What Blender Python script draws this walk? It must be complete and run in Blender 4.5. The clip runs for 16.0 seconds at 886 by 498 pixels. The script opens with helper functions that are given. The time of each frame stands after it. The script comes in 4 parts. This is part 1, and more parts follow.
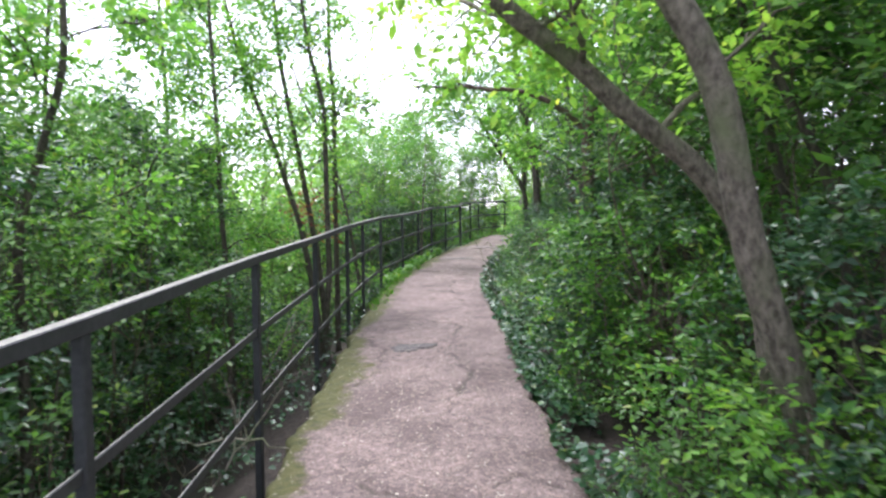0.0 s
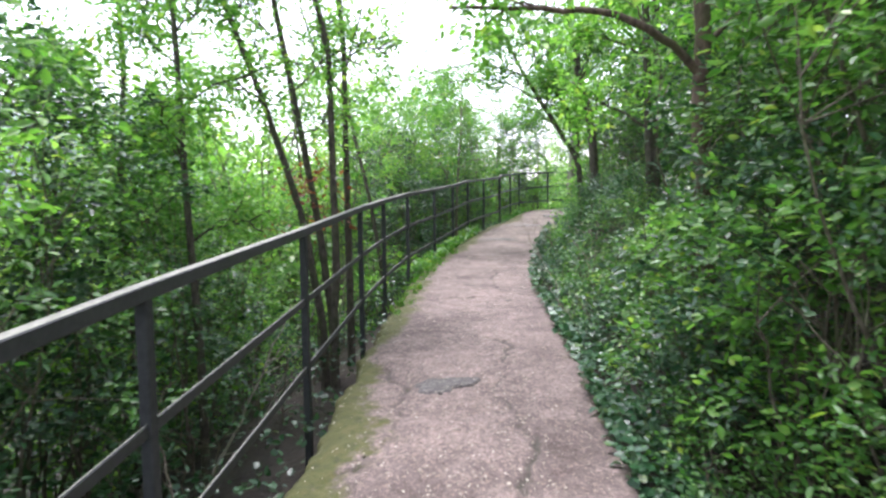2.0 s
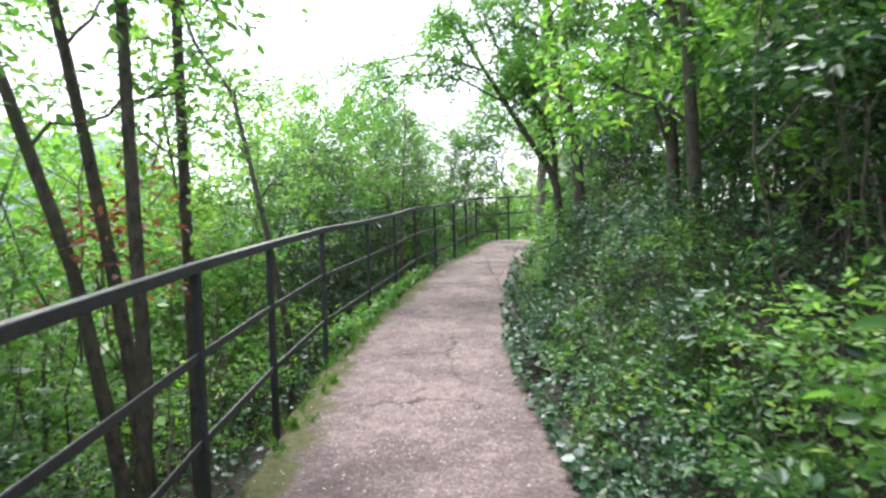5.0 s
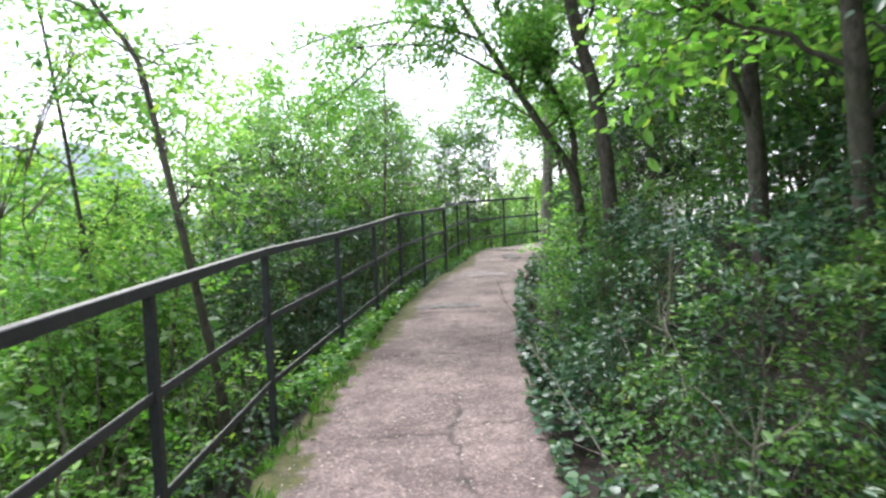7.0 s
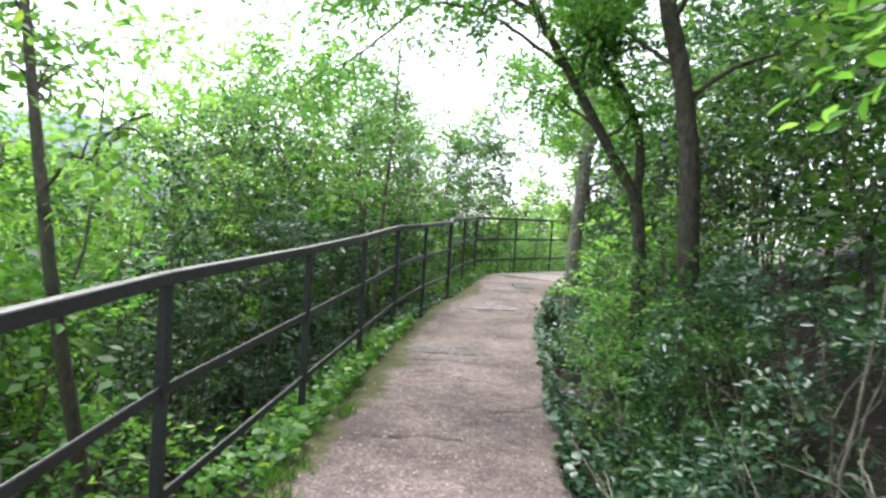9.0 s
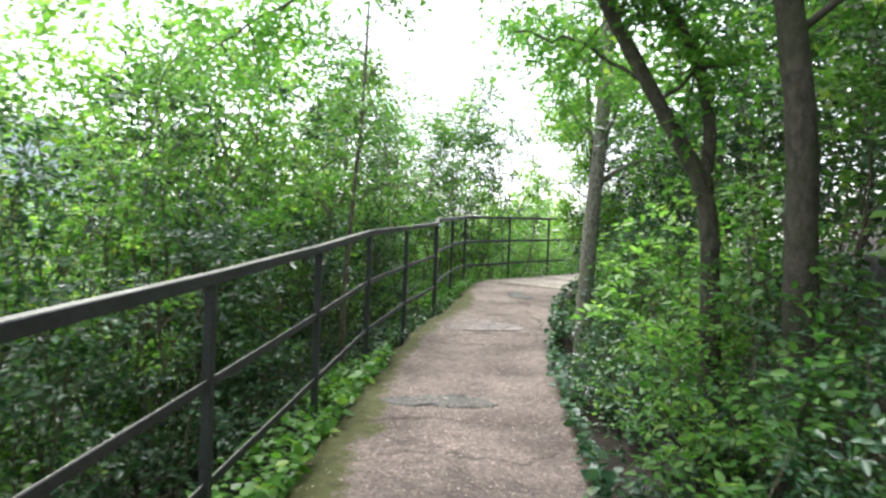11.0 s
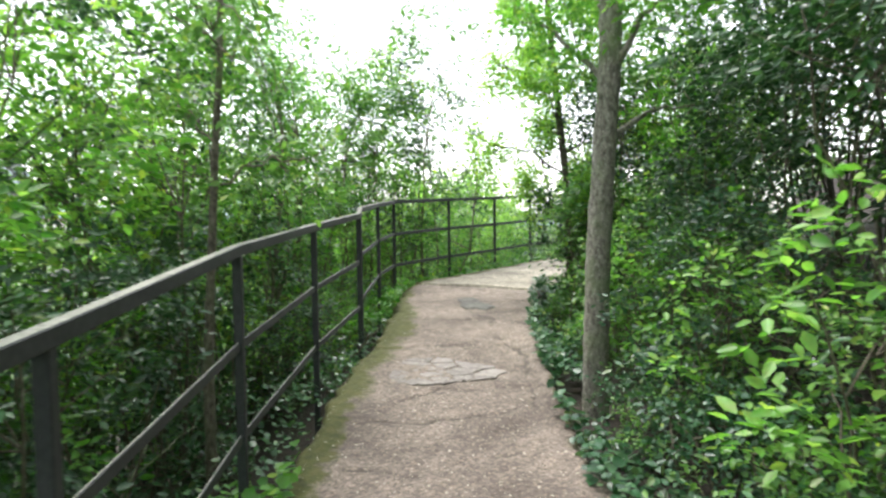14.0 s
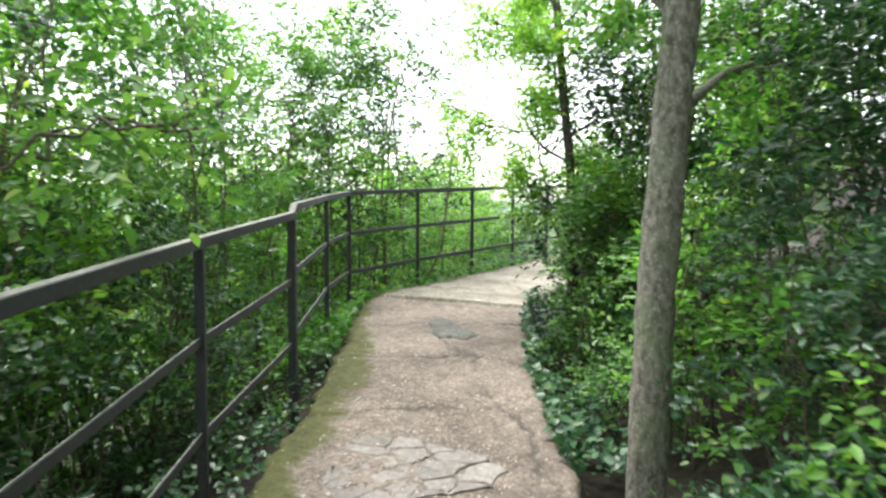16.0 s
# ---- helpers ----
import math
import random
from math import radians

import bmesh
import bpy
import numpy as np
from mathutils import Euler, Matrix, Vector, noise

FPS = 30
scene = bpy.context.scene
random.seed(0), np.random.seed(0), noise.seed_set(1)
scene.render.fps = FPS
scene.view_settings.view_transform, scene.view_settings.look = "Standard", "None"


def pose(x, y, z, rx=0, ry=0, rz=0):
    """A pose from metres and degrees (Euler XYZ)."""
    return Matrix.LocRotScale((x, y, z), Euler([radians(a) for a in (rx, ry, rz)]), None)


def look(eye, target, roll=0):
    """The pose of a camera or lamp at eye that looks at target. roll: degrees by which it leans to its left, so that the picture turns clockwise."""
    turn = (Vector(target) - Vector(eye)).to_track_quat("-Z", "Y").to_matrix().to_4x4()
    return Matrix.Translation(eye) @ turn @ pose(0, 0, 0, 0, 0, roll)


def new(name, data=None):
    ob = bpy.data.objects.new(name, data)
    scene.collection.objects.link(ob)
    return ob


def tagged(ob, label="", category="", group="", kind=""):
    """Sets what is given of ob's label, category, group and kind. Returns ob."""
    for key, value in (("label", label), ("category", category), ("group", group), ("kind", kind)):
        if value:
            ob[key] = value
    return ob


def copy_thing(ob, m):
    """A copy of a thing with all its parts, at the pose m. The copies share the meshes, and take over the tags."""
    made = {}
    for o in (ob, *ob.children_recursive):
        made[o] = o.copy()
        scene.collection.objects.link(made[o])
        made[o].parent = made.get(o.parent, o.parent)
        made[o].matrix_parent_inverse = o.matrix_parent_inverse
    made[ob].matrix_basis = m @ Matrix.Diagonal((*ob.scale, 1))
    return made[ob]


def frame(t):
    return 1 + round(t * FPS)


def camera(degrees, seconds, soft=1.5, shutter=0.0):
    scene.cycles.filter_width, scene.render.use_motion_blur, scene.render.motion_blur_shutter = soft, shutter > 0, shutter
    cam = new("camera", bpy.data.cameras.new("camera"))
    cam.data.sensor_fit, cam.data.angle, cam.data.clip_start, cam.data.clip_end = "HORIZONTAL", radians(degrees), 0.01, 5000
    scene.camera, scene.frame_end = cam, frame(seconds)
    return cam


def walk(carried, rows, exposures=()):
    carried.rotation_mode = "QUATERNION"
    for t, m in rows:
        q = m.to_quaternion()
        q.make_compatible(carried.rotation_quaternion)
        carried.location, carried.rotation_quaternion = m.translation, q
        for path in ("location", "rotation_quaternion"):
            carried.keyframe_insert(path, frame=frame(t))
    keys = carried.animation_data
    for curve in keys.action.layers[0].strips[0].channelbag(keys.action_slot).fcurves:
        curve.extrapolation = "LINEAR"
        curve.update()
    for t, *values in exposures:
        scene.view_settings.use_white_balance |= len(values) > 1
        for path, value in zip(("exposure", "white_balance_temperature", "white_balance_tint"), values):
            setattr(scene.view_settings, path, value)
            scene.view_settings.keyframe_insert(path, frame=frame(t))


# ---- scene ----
cam = camera(65.0, 16.0, 2.5, 0.5)
METRES, EYE, TILT, LEAN, TURN = 15.5, 1.41, 0.0, 0.0, -2.1
ROWS = [
    (0.0, 0.0, 0.0, 0.0, -0.02, -2.47, 0.57),
    (0.5, -0.0018, 0.032, 0.0002, 0.05, -2.73, -0.09),
    (1.0, -0.002, 0.0656, 0.0, 0.97, -4.37, 1.16),
    (1.5, -0.0026, 0.099, 0.0027, 3.18, -4.28, -0.85),
    (2.0, -0.0055, 0.1318, 0.0047, 2.76, -4.82, 0.64),
    (2.5, -0.0026, 0.167, 0.0049, 2.98, -4.69, -0.93),
    (3.0, -0.004, 0.1992, 0.005, 1.86, -4.19, 2.12),
    (3.5, -0.0019, 0.2309, 0.0055, -1.55, -3.55, 1.31),
    (6.0, -0.0033, 0.3918, 0.0088, -0.78, -1.59, 1.69),
    (6.5, -0.0034, 0.4241, 0.0093, -0.67, -0.78, -0.58),
    (7.0, -0.0036, 0.4543, 0.0118, -2.37, -2.49, 2.69),
    (7.5, -0.0027, 0.4866, 0.0137, -0.58, -2.71, -0.01),
    (8.0, -0.0062, 0.5159, 0.0159, -0.41, -4.17, -0.4),
    (8.5, -0.0046, 0.5466, 0.0167, -2.82, -3.55, -1.85),
    (9.0, -0.0077, 0.5748, 0.0173, -2.53, -1.61, -3.48),
    (11.5, -0.0015, 0.7186, 0.0217, -5.09, -1.68, -1.07),
    (12.0, -0.0008, 0.7489, 0.0236, -6.4, -3.29, 0.1),
    (12.5, -0.0008, 0.7802, 0.0256, -6.38, -2.61, -0.22),
    (13.0, -0.0034, 0.8102, 0.0272, -8.75, -2.46, 1.69),
    (13.5, 0.0001, 0.8434, 0.0278, -10.43, -2.46, 1.05),
    (14.0, 0.0032, 0.8743, 0.0276, -10.89, -3.22, 0.73),
    (14.5, 0.0101, 0.9047, 0.0273, -13.61, -5.34, 0.76),
    (15.0, 0.016, 0.9352, 0.0295, -12.4, -5.22, -0.76),
    (15.5, 0.0188, 0.9633, 0.032, -13.75, -4.33, 0.53),
    (16.0, 0.0256, 0.9944, 0.0338, -13.6, -4.4, -0.42),
]
walk(cam, [(t, pose(0, 0, EYE, TILT, LEAN, TURN) @ pose(METRES * x, METRES * y, METRES * z, 90 + pitch, roll, yaw)) for t, x, y, z, yaw, pitch, roll in ROWS], [(0, 1.5, 6050, 22), (3.5, 1.66, 6150, 19), (6.5, 1.45, 6150, 19), (9, 1.5, 6200, 18), (12.5, 1.42, 6500, 10), (16, 1.6, 6550, 9)])

# ---- world and light: a bright overcast noon ----
world = bpy.data.worlds.new("overcast_sky")
scene.world = world
world.use_nodes = True
wn, wl = world.node_tree.nodes, world.node_tree.links
sky = wn.new("ShaderNodeTexSky")
sky.sky_type, sky.sun_disc = "NISHITA", False
sky.sun_elevation, sky.sun_rotation = radians(69.5), radians(-31)
sky.air_density, sky.dust_density = 1.0, 1.0
pale = wn.new("ShaderNodeHueSaturation")
pale.inputs["Saturation"].default_value = 0.25
wl.new(sky.outputs["Color"], pale.inputs["Color"])
wl.new(pale.outputs["Color"], wn["Background"].inputs["Color"])
wn["Background"].inputs["Strength"].default_value = 0.19
sun = new("sun", bpy.data.lights.new("sun", "SUN"))
sun.data.energy, sun.data.angle, sun.data.color = 2.0, radians(30), (1.0, 0.98, 0.94)
sun.matrix_world = look((-0.18, 0.3, 0.937), (0, 0, 0))

# ---- materials ----


def shader(name):
    m = bpy.data.materials.new(name)
    m.use_nodes = True
    n = m.node_tree.nodes
    return m, n, m.node_tree.links, n["Principled BSDF"]


def ramp(nodes, stops):
    r = nodes.new("ShaderNodeValToRGB")
    e = r.color_ramp.elements
    while len(e) < len(stops):
        e.new(0.5)
    for k, (pos, col) in enumerate(stops):
        e[k].position, e[k].color = pos, (*col, 1)
    return r


def noise_node(nodes, links, scale, detail=5.0, coord="Object", rough=0.55):
    c = nodes.new("ShaderNodeTexCoord")
    t = nodes.new("ShaderNodeTexNoise")
    t.inputs["Scale"].default_value, t.inputs["Detail"].default_value, t.inputs["Roughness"].default_value = scale, detail, rough
    links.new(c.outputs[coord], t.inputs["Vector"])
    return t


def mix_color(nodes, links, fac, a, b, blend="MIX"):
    m = nodes.new("ShaderNodeMix")
    m.data_type, m.blend_type = "RGBA", blend
    for sock, v in ((m.inputs[0], fac), (m.inputs[6], a), (m.inputs[7], b)):
        if isinstance(v, bpy.types.NodeSocket):
            links.new(v, sock)
        elif isinstance(v, tuple):
            sock.default_value = (*v, 1)
        else:
            sock.default_value = v
    return m.outputs[2]


def add_bump(nodes, links, bsdf, height, strength, distance):
    b = nodes.new("ShaderNodeBump")
    b.inputs["Strength"].default_value, b.inputs["Distance"].default_value = strength, distance
    links.new(height, b.inputs["Height"])
    links.new(b.outputs["Normal"], bsdf.inputs["Normal"])


def leaf_material(name, dark, mid, light, rough=0.42, through_light=0.4):
    """Leaf colours that differ leaf by leaf and plant by plant, partly translucent."""
    m, n, l, p = shader(name)
    geo, info = n.new("ShaderNodeNewGeometry"), n.new("ShaderNodeObjectInfo")
    r = ramp(n, [(0.0, dark), (0.55, mid), (0.93, light), (1.0, (light[0] * 1.5, light[1] * 1.1, light[2] * 0.8))])
    l.new(geo.outputs["Random Per Island"], r.inputs["Fac"])
    hsv = n.new("ShaderNodeHueSaturation")
    mr = n.new("ShaderNodeMapRange")
    mr.inputs["To Min"].default_value, mr.inputs["To Max"].default_value = 0.8, 1.25
    l.new(info.outputs["Random"], mr.inputs["Value"])
    l.new(mr.outputs["Result"], hsv.inputs["Value"])
    mh = n.new("ShaderNodeMapRange")
    mh.inputs["To Min"].default_value, mh.inputs["To Max"].default_value = 0.512, 0.488
    l.new(info.outputs["Random"], mh.inputs["Value"])
    l.new(mh.outputs["Result"], hsv.inputs["Hue"])
    l.new(r.outputs["Color"], hsv.inputs["Color"])
    t = noise_node(n, l, 28.0, 3.0)
    col = mix_color(n, l, 0.35, hsv.outputs["Color"], t.outputs["Color"], "OVERLAY")
    l.new(col, p.inputs["Base Color"])
    p.inputs["Roughness"].default_value = rough
    p.inputs["Specular IOR Level"].default_value = 0.45
    tr = n.new("ShaderNodeBsdfTranslucent")
    bright = mix_color(n, l, 1.0, col, (0.95, 1.0, 0.58), "MULTIPLY")
    gain = n.new("ShaderNodeHueSaturation")
    gain.inputs["Value"].default_value = 1.9
    l.new(bright, gain.inputs["Color"])
    l.new(gain.outputs["Color"], tr.inputs["Color"])
    mixer = n.new("ShaderNodeMixShader")
    mixer.inputs[0].default_value = through_light
    l.new(p.outputs[0], mixer.inputs[1])
    l.new(tr.outputs[0], mixer.inputs[2])
    l.new(mixer.outputs[0], n["Material Output"].inputs["Surface"])
    return m


LEAF_FRESH = leaf_material("leaf_fresh", (0.066, 0.18, 0.031), (0.12, 0.285, 0.05), (0.205, 0.385, 0.092), 0.42, 0.46)
# fresh leaf made lighter: haze and brightness of far trees put into its colour
LEAF_LIGHTENED = leaf_material("leaf_lightened", (0.1, 0.22, 0.04), (0.16, 0.32, 0.06), (0.24, 0.4, 0.095), 0.44, 0.54)
LEAF_MID = leaf_material("leaf_mid", (0.038, 0.108, 0.023), (0.07, 0.18, 0.037), (0.145, 0.28, 0.078), 0.38, 0.36)
# dark understory leaves; shade under taller growth is put into their colour too
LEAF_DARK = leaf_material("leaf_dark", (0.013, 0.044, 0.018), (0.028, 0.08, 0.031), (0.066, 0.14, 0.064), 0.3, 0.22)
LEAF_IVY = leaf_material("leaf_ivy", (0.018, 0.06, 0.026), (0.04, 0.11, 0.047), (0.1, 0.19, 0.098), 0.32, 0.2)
LEAF_COVER = leaf_material("leaf_cover", (0.045, 0.14, 0.018), (0.08, 0.215, 0.028), (0.14, 0.29, 0.05), 0.42, 0.36)
LEAF_RED = leaf_material("leaf_red", (0.1, 0.03, 0.02), (0.2, 0.05, 0.03), (0.28, 0.12, 0.05), 0.5, 0.3)


def bark_material(name, dark, light, scale, lichen=False):
    m, n, l, p = shader(name)
    c = n.new("ShaderNodeTexCoord")
    mp = n.new("ShaderNodeMapping")
    mp.inputs["Scale"].default_value = (1, 1, 0.55)
    l.new(c.outputs["Object"], mp.inputs["Vector"])
    t = n.new("ShaderNodeTexNoise")
    t.inputs["Scale"].default_value, t.inputs["Detail"].default_value, t.inputs["Roughness"].default_value = scale, 9, 0.65
    l.new(mp.outputs[0], t.inputs["Vector"])
    r = ramp(n, [(0.36, dark), (0.64, light)])
    l.new(t.outputs["Fac"], r.inputs["Fac"])
    big = noise_node(n, l, 3.0, 4.0)
    moss = ramp(n, [(0.5, (0, 0, 0)), (0.72, (1, 1, 1))])
    l.new(big.outputs["Fac"], moss.inputs["Fac"])
    col = mix_color(n, l, moss.outputs["Color"], r.outputs["Color"], tuple(0.5 * (a + b) * k for a, b, k in zip(dark, light, (0.85, 1.15, 0.7))))
    if lichen:
        spot = n.new("ShaderNodeTexVoronoi")
        spot.inputs["Scale"].default_value = 38
        l.new(c.outputs["Object"], spot.inputs["Vector"])
        dots = ramp(n, [(0.16, (1, 1, 1)), (0.34, (0, 0, 0))])
        l.new(spot.outputs["Distance"], dots.inputs["Fac"])
        col = mix_color(n, l, mix_color(n, l, 1.0, dots.outputs["Color"], t.outputs["Fac"], "MULTIPLY"), col, (0.5, 0.5, 0.43))
    l.new(col, p.inputs["Base Color"])
    p.inputs["Roughness"].default_value = 0.85
    add_bump(n, l, p, t.outputs["Fac"], 1.0, 0.02)
    return m


BARK_GREY = bark_material("bark_grey", (0.06, 0.049, 0.038), (0.24, 0.205, 0.165), 34)
BARK_LICHEN = bark_material("bark_lichen", (0.1, 0.09, 0.072), (0.36, 0.33, 0.28), 34, True)
BARK_BROWN = bark_material("bark_brown", (0.05, 0.032, 0.026), (0.17, 0.115, 0.09), 18)
BARK_DARK = bark_material("bark_dark", (0.035, 0.03, 0.024), (0.12, 0.1, 0.08), 26)
BARK_PALE = bark_material("bark_pale", (0.16, 0.14, 0.11), (0.4, 0.36, 0.3), 40)
BARK_TWIG = bark_material("bark_twig", (0.07, 0.055, 0.04), (0.2, 0.17, 0.13), 40)


def concrete_material(name, tint, lightness, mossy):
    """Worn concrete with pebbles showing, dirt, and moss along its rims."""
    m, n, l, p = shader(name)
    c = n.new("ShaderNodeTexCoord")
    v = n.new("ShaderNodeTexVoronoi")
    v.inputs["Scale"].default_value = 75
    l.new(c.outputs["Object"], v.inputs["Vector"])
    pebble = ramp(n, [(0.0, tuple(0.6 * k for k in tint)), (0.45, tuple(0.92 * k for k in tint)), (0.8, tuple(1.2 * k for k in tint)), (0.95, (1.6 * tint[0], 1.57 * tint[1], 1.5 * tint[2])), (1.0, (1.8 * tint[0], 1.77 * tint[1], 1.7 * tint[2]))])
    sep = n.new("ShaderNodeSeparateColor")
    l.new(v.outputs["Color"], sep.inputs["Color"])
    l.new(sep.outputs[0], pebble.inputs["Fac"])
    fine = noise_node(n, l, 160, 3.0)
    col = mix_color(n, l, 0.5, pebble.outputs["Color"], fine.outputs["Fac"], "OVERLAY")
    blot = noise_node(n, l, 1.7, 6.0)
    bl = ramp(n, [(0.34, (0.55, 0.51, 0.5)), (0.5, (0.92, 0.9, 0.89)), (0.64, (1.25, 1.23, 1.21))])
    l.new(blot.outputs["Fac"], bl.inputs["Fac"])
    col = mix_color(n, l, 0.85, col, bl.outputs["Color"], "MULTIPLY")
    mid = noise_node(n, l, 9.0, 6.0)
    ml = ramp(n, [(0.36, (0.76, 0.73, 0.7)), (0.6, (1.14, 1.12, 1.1))])
    l.new(mid.outputs["Fac"], ml.inputs["Fac"])
    col = mix_color(n, l, 0.8, col, ml.outputs["Color"], "MULTIPLY")
    sxyz, along = n.new("ShaderNodeSeparateXYZ"), n.new("ShaderNodeMapRange")
    l.new(c.outputs["Object"], sxyz.inputs[0])
    l.new(sxyz.outputs["Y"], along.inputs["Value"])
    along.inputs["From Min"].default_value, along.inputs["From Max"].default_value = 9.0, 19.0
    col = mix_color(n, l, along.outputs["Result"], col, mix_color(n, l, 1.0, col, (1.02, 1.09, 1.0), "MULTIPLY"))
    at = n.new("ShaderNodeAttribute")
    at.attribute_name = "crack"
    col = mix_color(n, l, at.outputs["Fac"], col, (0.055, 0.047, 0.038))
    if mossy:
        am = n.new("ShaderNodeAttribute")
        am.attribute_name = "moss"
        mn = noise_node(n, l, 5.5, 7.0, rough=0.7)
        add = n.new("ShaderNodeMath")
        add.operation = "MULTIPLY_ADD"
        add.inputs[1].default_value, add.inputs[2].default_value = 6.5, -3.75
        l.new(mn.outputs["Fac"], add.inputs[0])
        s = n.new("ShaderNodeMath")
        s.operation, s.use_clamp = "ADD", True
        l.new(am.outputs["Fac"], s.inputs[0])
        l.new(add.outputs[0], s.inputs[1])
        keep = n.new("ShaderNodeMath")
        keep.operation, keep.use_clamp = "MULTIPLY", True
        gate = ramp(n, [(0.05, (0, 0, 0)), (0.75, (1, 1, 1))])
        l.new(am.outputs["Fac"], gate.inputs["Fac"])
        l.new(s.outputs[0], keep.inputs[0])
        l.new(gate.outputs["Color"], keep.inputs[1])
        mg = noise_node(n, l, 14, 8.0, rough=0.7)
        mc = ramp(n, [(0.3, (0.03, 0.034, 0.007)), (0.5, (0.06, 0.068, 0.012)), (0.62, (0.085, 0.08, 0.022)), (0.78, (0.11, 0.098, 0.045))])
        l.new(mg.outputs["Fac"], mc.inputs["Fac"])
        sc = n.new("ShaderNodeMath")
        sc.operation = "MULTIPLY"
        sc.inputs[1].default_value = 0.95
        l.new(keep.outputs[0], sc.inputs[0])
        col = mix_color(n, l, sc.outputs[0], col, mc.outputs["Color"])
    gain = n.new("ShaderNodeHueSaturation")
    gain.inputs["Value"].default_value = lightness
    l.new(col, gain.inputs["Color"])
    l.new(gain.outputs["Color"], p.inputs["Base Color"])
    p.inputs["Roughness"].default_value = 0.88
    add_bump(n, l, p, v.outputs["Distance"], 0.5, 0.006)
    return m


CONCRETE = concrete_material("worn_concrete", (0.16, 0.125, 0.118), 1.0, True)
CONCRETE_PALE = concrete_material("pale_concrete", (0.25, 0.218, 0.2), 1.0, True)
CONCRETE_PATCH = concrete_material("grey_mortar", (0.1, 0.094, 0.094), 1.0, False)


def plain_rough(name, a, b, scale, rough, metal=0.0, bump=0.3, dist=0.003, per_object=0.0):
    m, n, l, p = shader(name)
    t = noise_node(n, l, scale, 7.0)
    r = ramp(n, [(0.3, a), (0.7, b)])
    l.new(t.outputs["Fac"], r.inputs["Fac"])
    out = r.outputs["Color"]
    big = noise_node(n, l, scale * 0.12, 4.0)
    br = ramp(n, [(0.3, (0.75, 0.75, 0.75)), (0.7, (1.2, 1.2, 1.2))])
    l.new(big.outputs["Fac"], br.inputs["Fac"])
    out = mix_color(n, l, 0.8, out, br.outputs["Color"], "MULTIPLY")
    if per_object:
        info, hsv, mr = n.new("ShaderNodeObjectInfo"), n.new("ShaderNodeHueSaturation"), n.new("ShaderNodeMapRange")
        mr.inputs["To Min"].default_value, mr.inputs["To Max"].default_value = 1 - per_object, 1 + per_object
        l.new(info.outputs["Random"], mr.inputs["Value"])
        l.new(mr.outputs["Result"], hsv.inputs["Value"])
        l.new(out, hsv.inputs["Color"])
        out = hsv.outputs["Color"]
    l.new(out, p.inputs["Base Color"])
    p.inputs["Roughness"].default_value, p.inputs["Metallic"].default_value = rough, metal
    add_bump(n, l, p, t.outputs["Fac"], bump, dist)
    return m


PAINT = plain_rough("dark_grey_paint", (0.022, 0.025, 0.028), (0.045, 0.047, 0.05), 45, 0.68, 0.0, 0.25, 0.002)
# upper faces of the bars: worn paint, plus reflected sky put into the colour
PAINT_TOP = plain_rough("worn_skylit_rail_top", (0.13, 0.13, 0.11), (0.3, 0.295, 0.255), 60, 0.72, 0.0, 0.3, 0.002)
SOIL = plain_rough("dark_leafy_soil", (0.011, 0.009, 0.007), (0.038, 0.028, 0.019), 18, 0.95, 0.0, 1.0, 0.03)
FIELD = plain_rough("far_woodland", (0.05, 0.09, 0.03), (0.11, 0.17, 0.06), 0.12, 0.95, 0.0, 1.0, 1.5)
# pale blue-grey: distance haze is mixed into the hill's base colour
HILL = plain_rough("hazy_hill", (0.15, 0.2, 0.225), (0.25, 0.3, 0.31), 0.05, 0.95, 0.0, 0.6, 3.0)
STONE = plain_rough("grey_flagstone", (0.15, 0.13, 0.12), (0.26, 0.235, 0.218), 30, 0.85, 0.0, 0.9, 0.008, 0.2)
FLECK = plain_rough("pale_litter", (0.22, 0.18, 0.14), (0.55, 0.5, 0.42), 30, 0.85)
PLASTER = plain_rough("pale_plaster", (0.62, 0.6, 0.56), (0.78, 0.76, 0.72), 2, 0.9)
# clay tiles greyed, with the haze of the valley put into their colour
ROOF_TILE = plain_rough("hazy_clay_roof", (0.2, 0.15, 0.125), (0.3, 0.23, 0.19), 3, 0.9)
GLASS_DARK = plain_rough("dark_window", (0.03, 0.035, 0.04), (0.05, 0.055, 0.06), 2, 0.15)

# ---- mesh helpers ----


def part(name, mesh, material, parent=None, label=""):
    """Links a mesh as one object, as a part of parent where there is one."""
    if isinstance(mesh, bmesh.types.BMesh):
        bm, mesh = mesh, bpy.data.meshes.new(name)
        bm.to_mesh(mesh)
        bm.free()
    if material is not None and not mesh.materials:
        mesh.materials.append(material)
    ob = new(name, mesh)
    if parent is not None:
        ob.parent = parent
    if label:
        ob["label"] = label
    return ob


def raw_mesh(name, verts, quads, smooth=False):
    """A mesh of quads from arrays."""
    verts, quads = np.asarray(verts, np.float32), np.asarray(quads, np.int32)
    me = bpy.data.meshes.new(name)
    me.vertices.add(len(verts))
    me.vertices.foreach_set("co", verts.ravel())
    me.loops.add(quads.size)
    me.loops.foreach_set("vertex_index", quads.ravel())
    me.polygons.add(len(quads))
    me.polygons.foreach_set("loop_start", np.arange(0, quads.size, quads.shape[1], dtype=np.int32))
    me.polygons.foreach_set("loop_total", np.full(len(quads), quads.shape[1], np.int32))
    if smooth:
        me.polygons.foreach_set("use_smooth", np.ones(len(quads), bool))
    me.update(calc_edges=True)
    return me


def unit(a):
    return a / np.maximum(np.linalg.norm(a, axis=-1, keepdims=True), 1e-9)


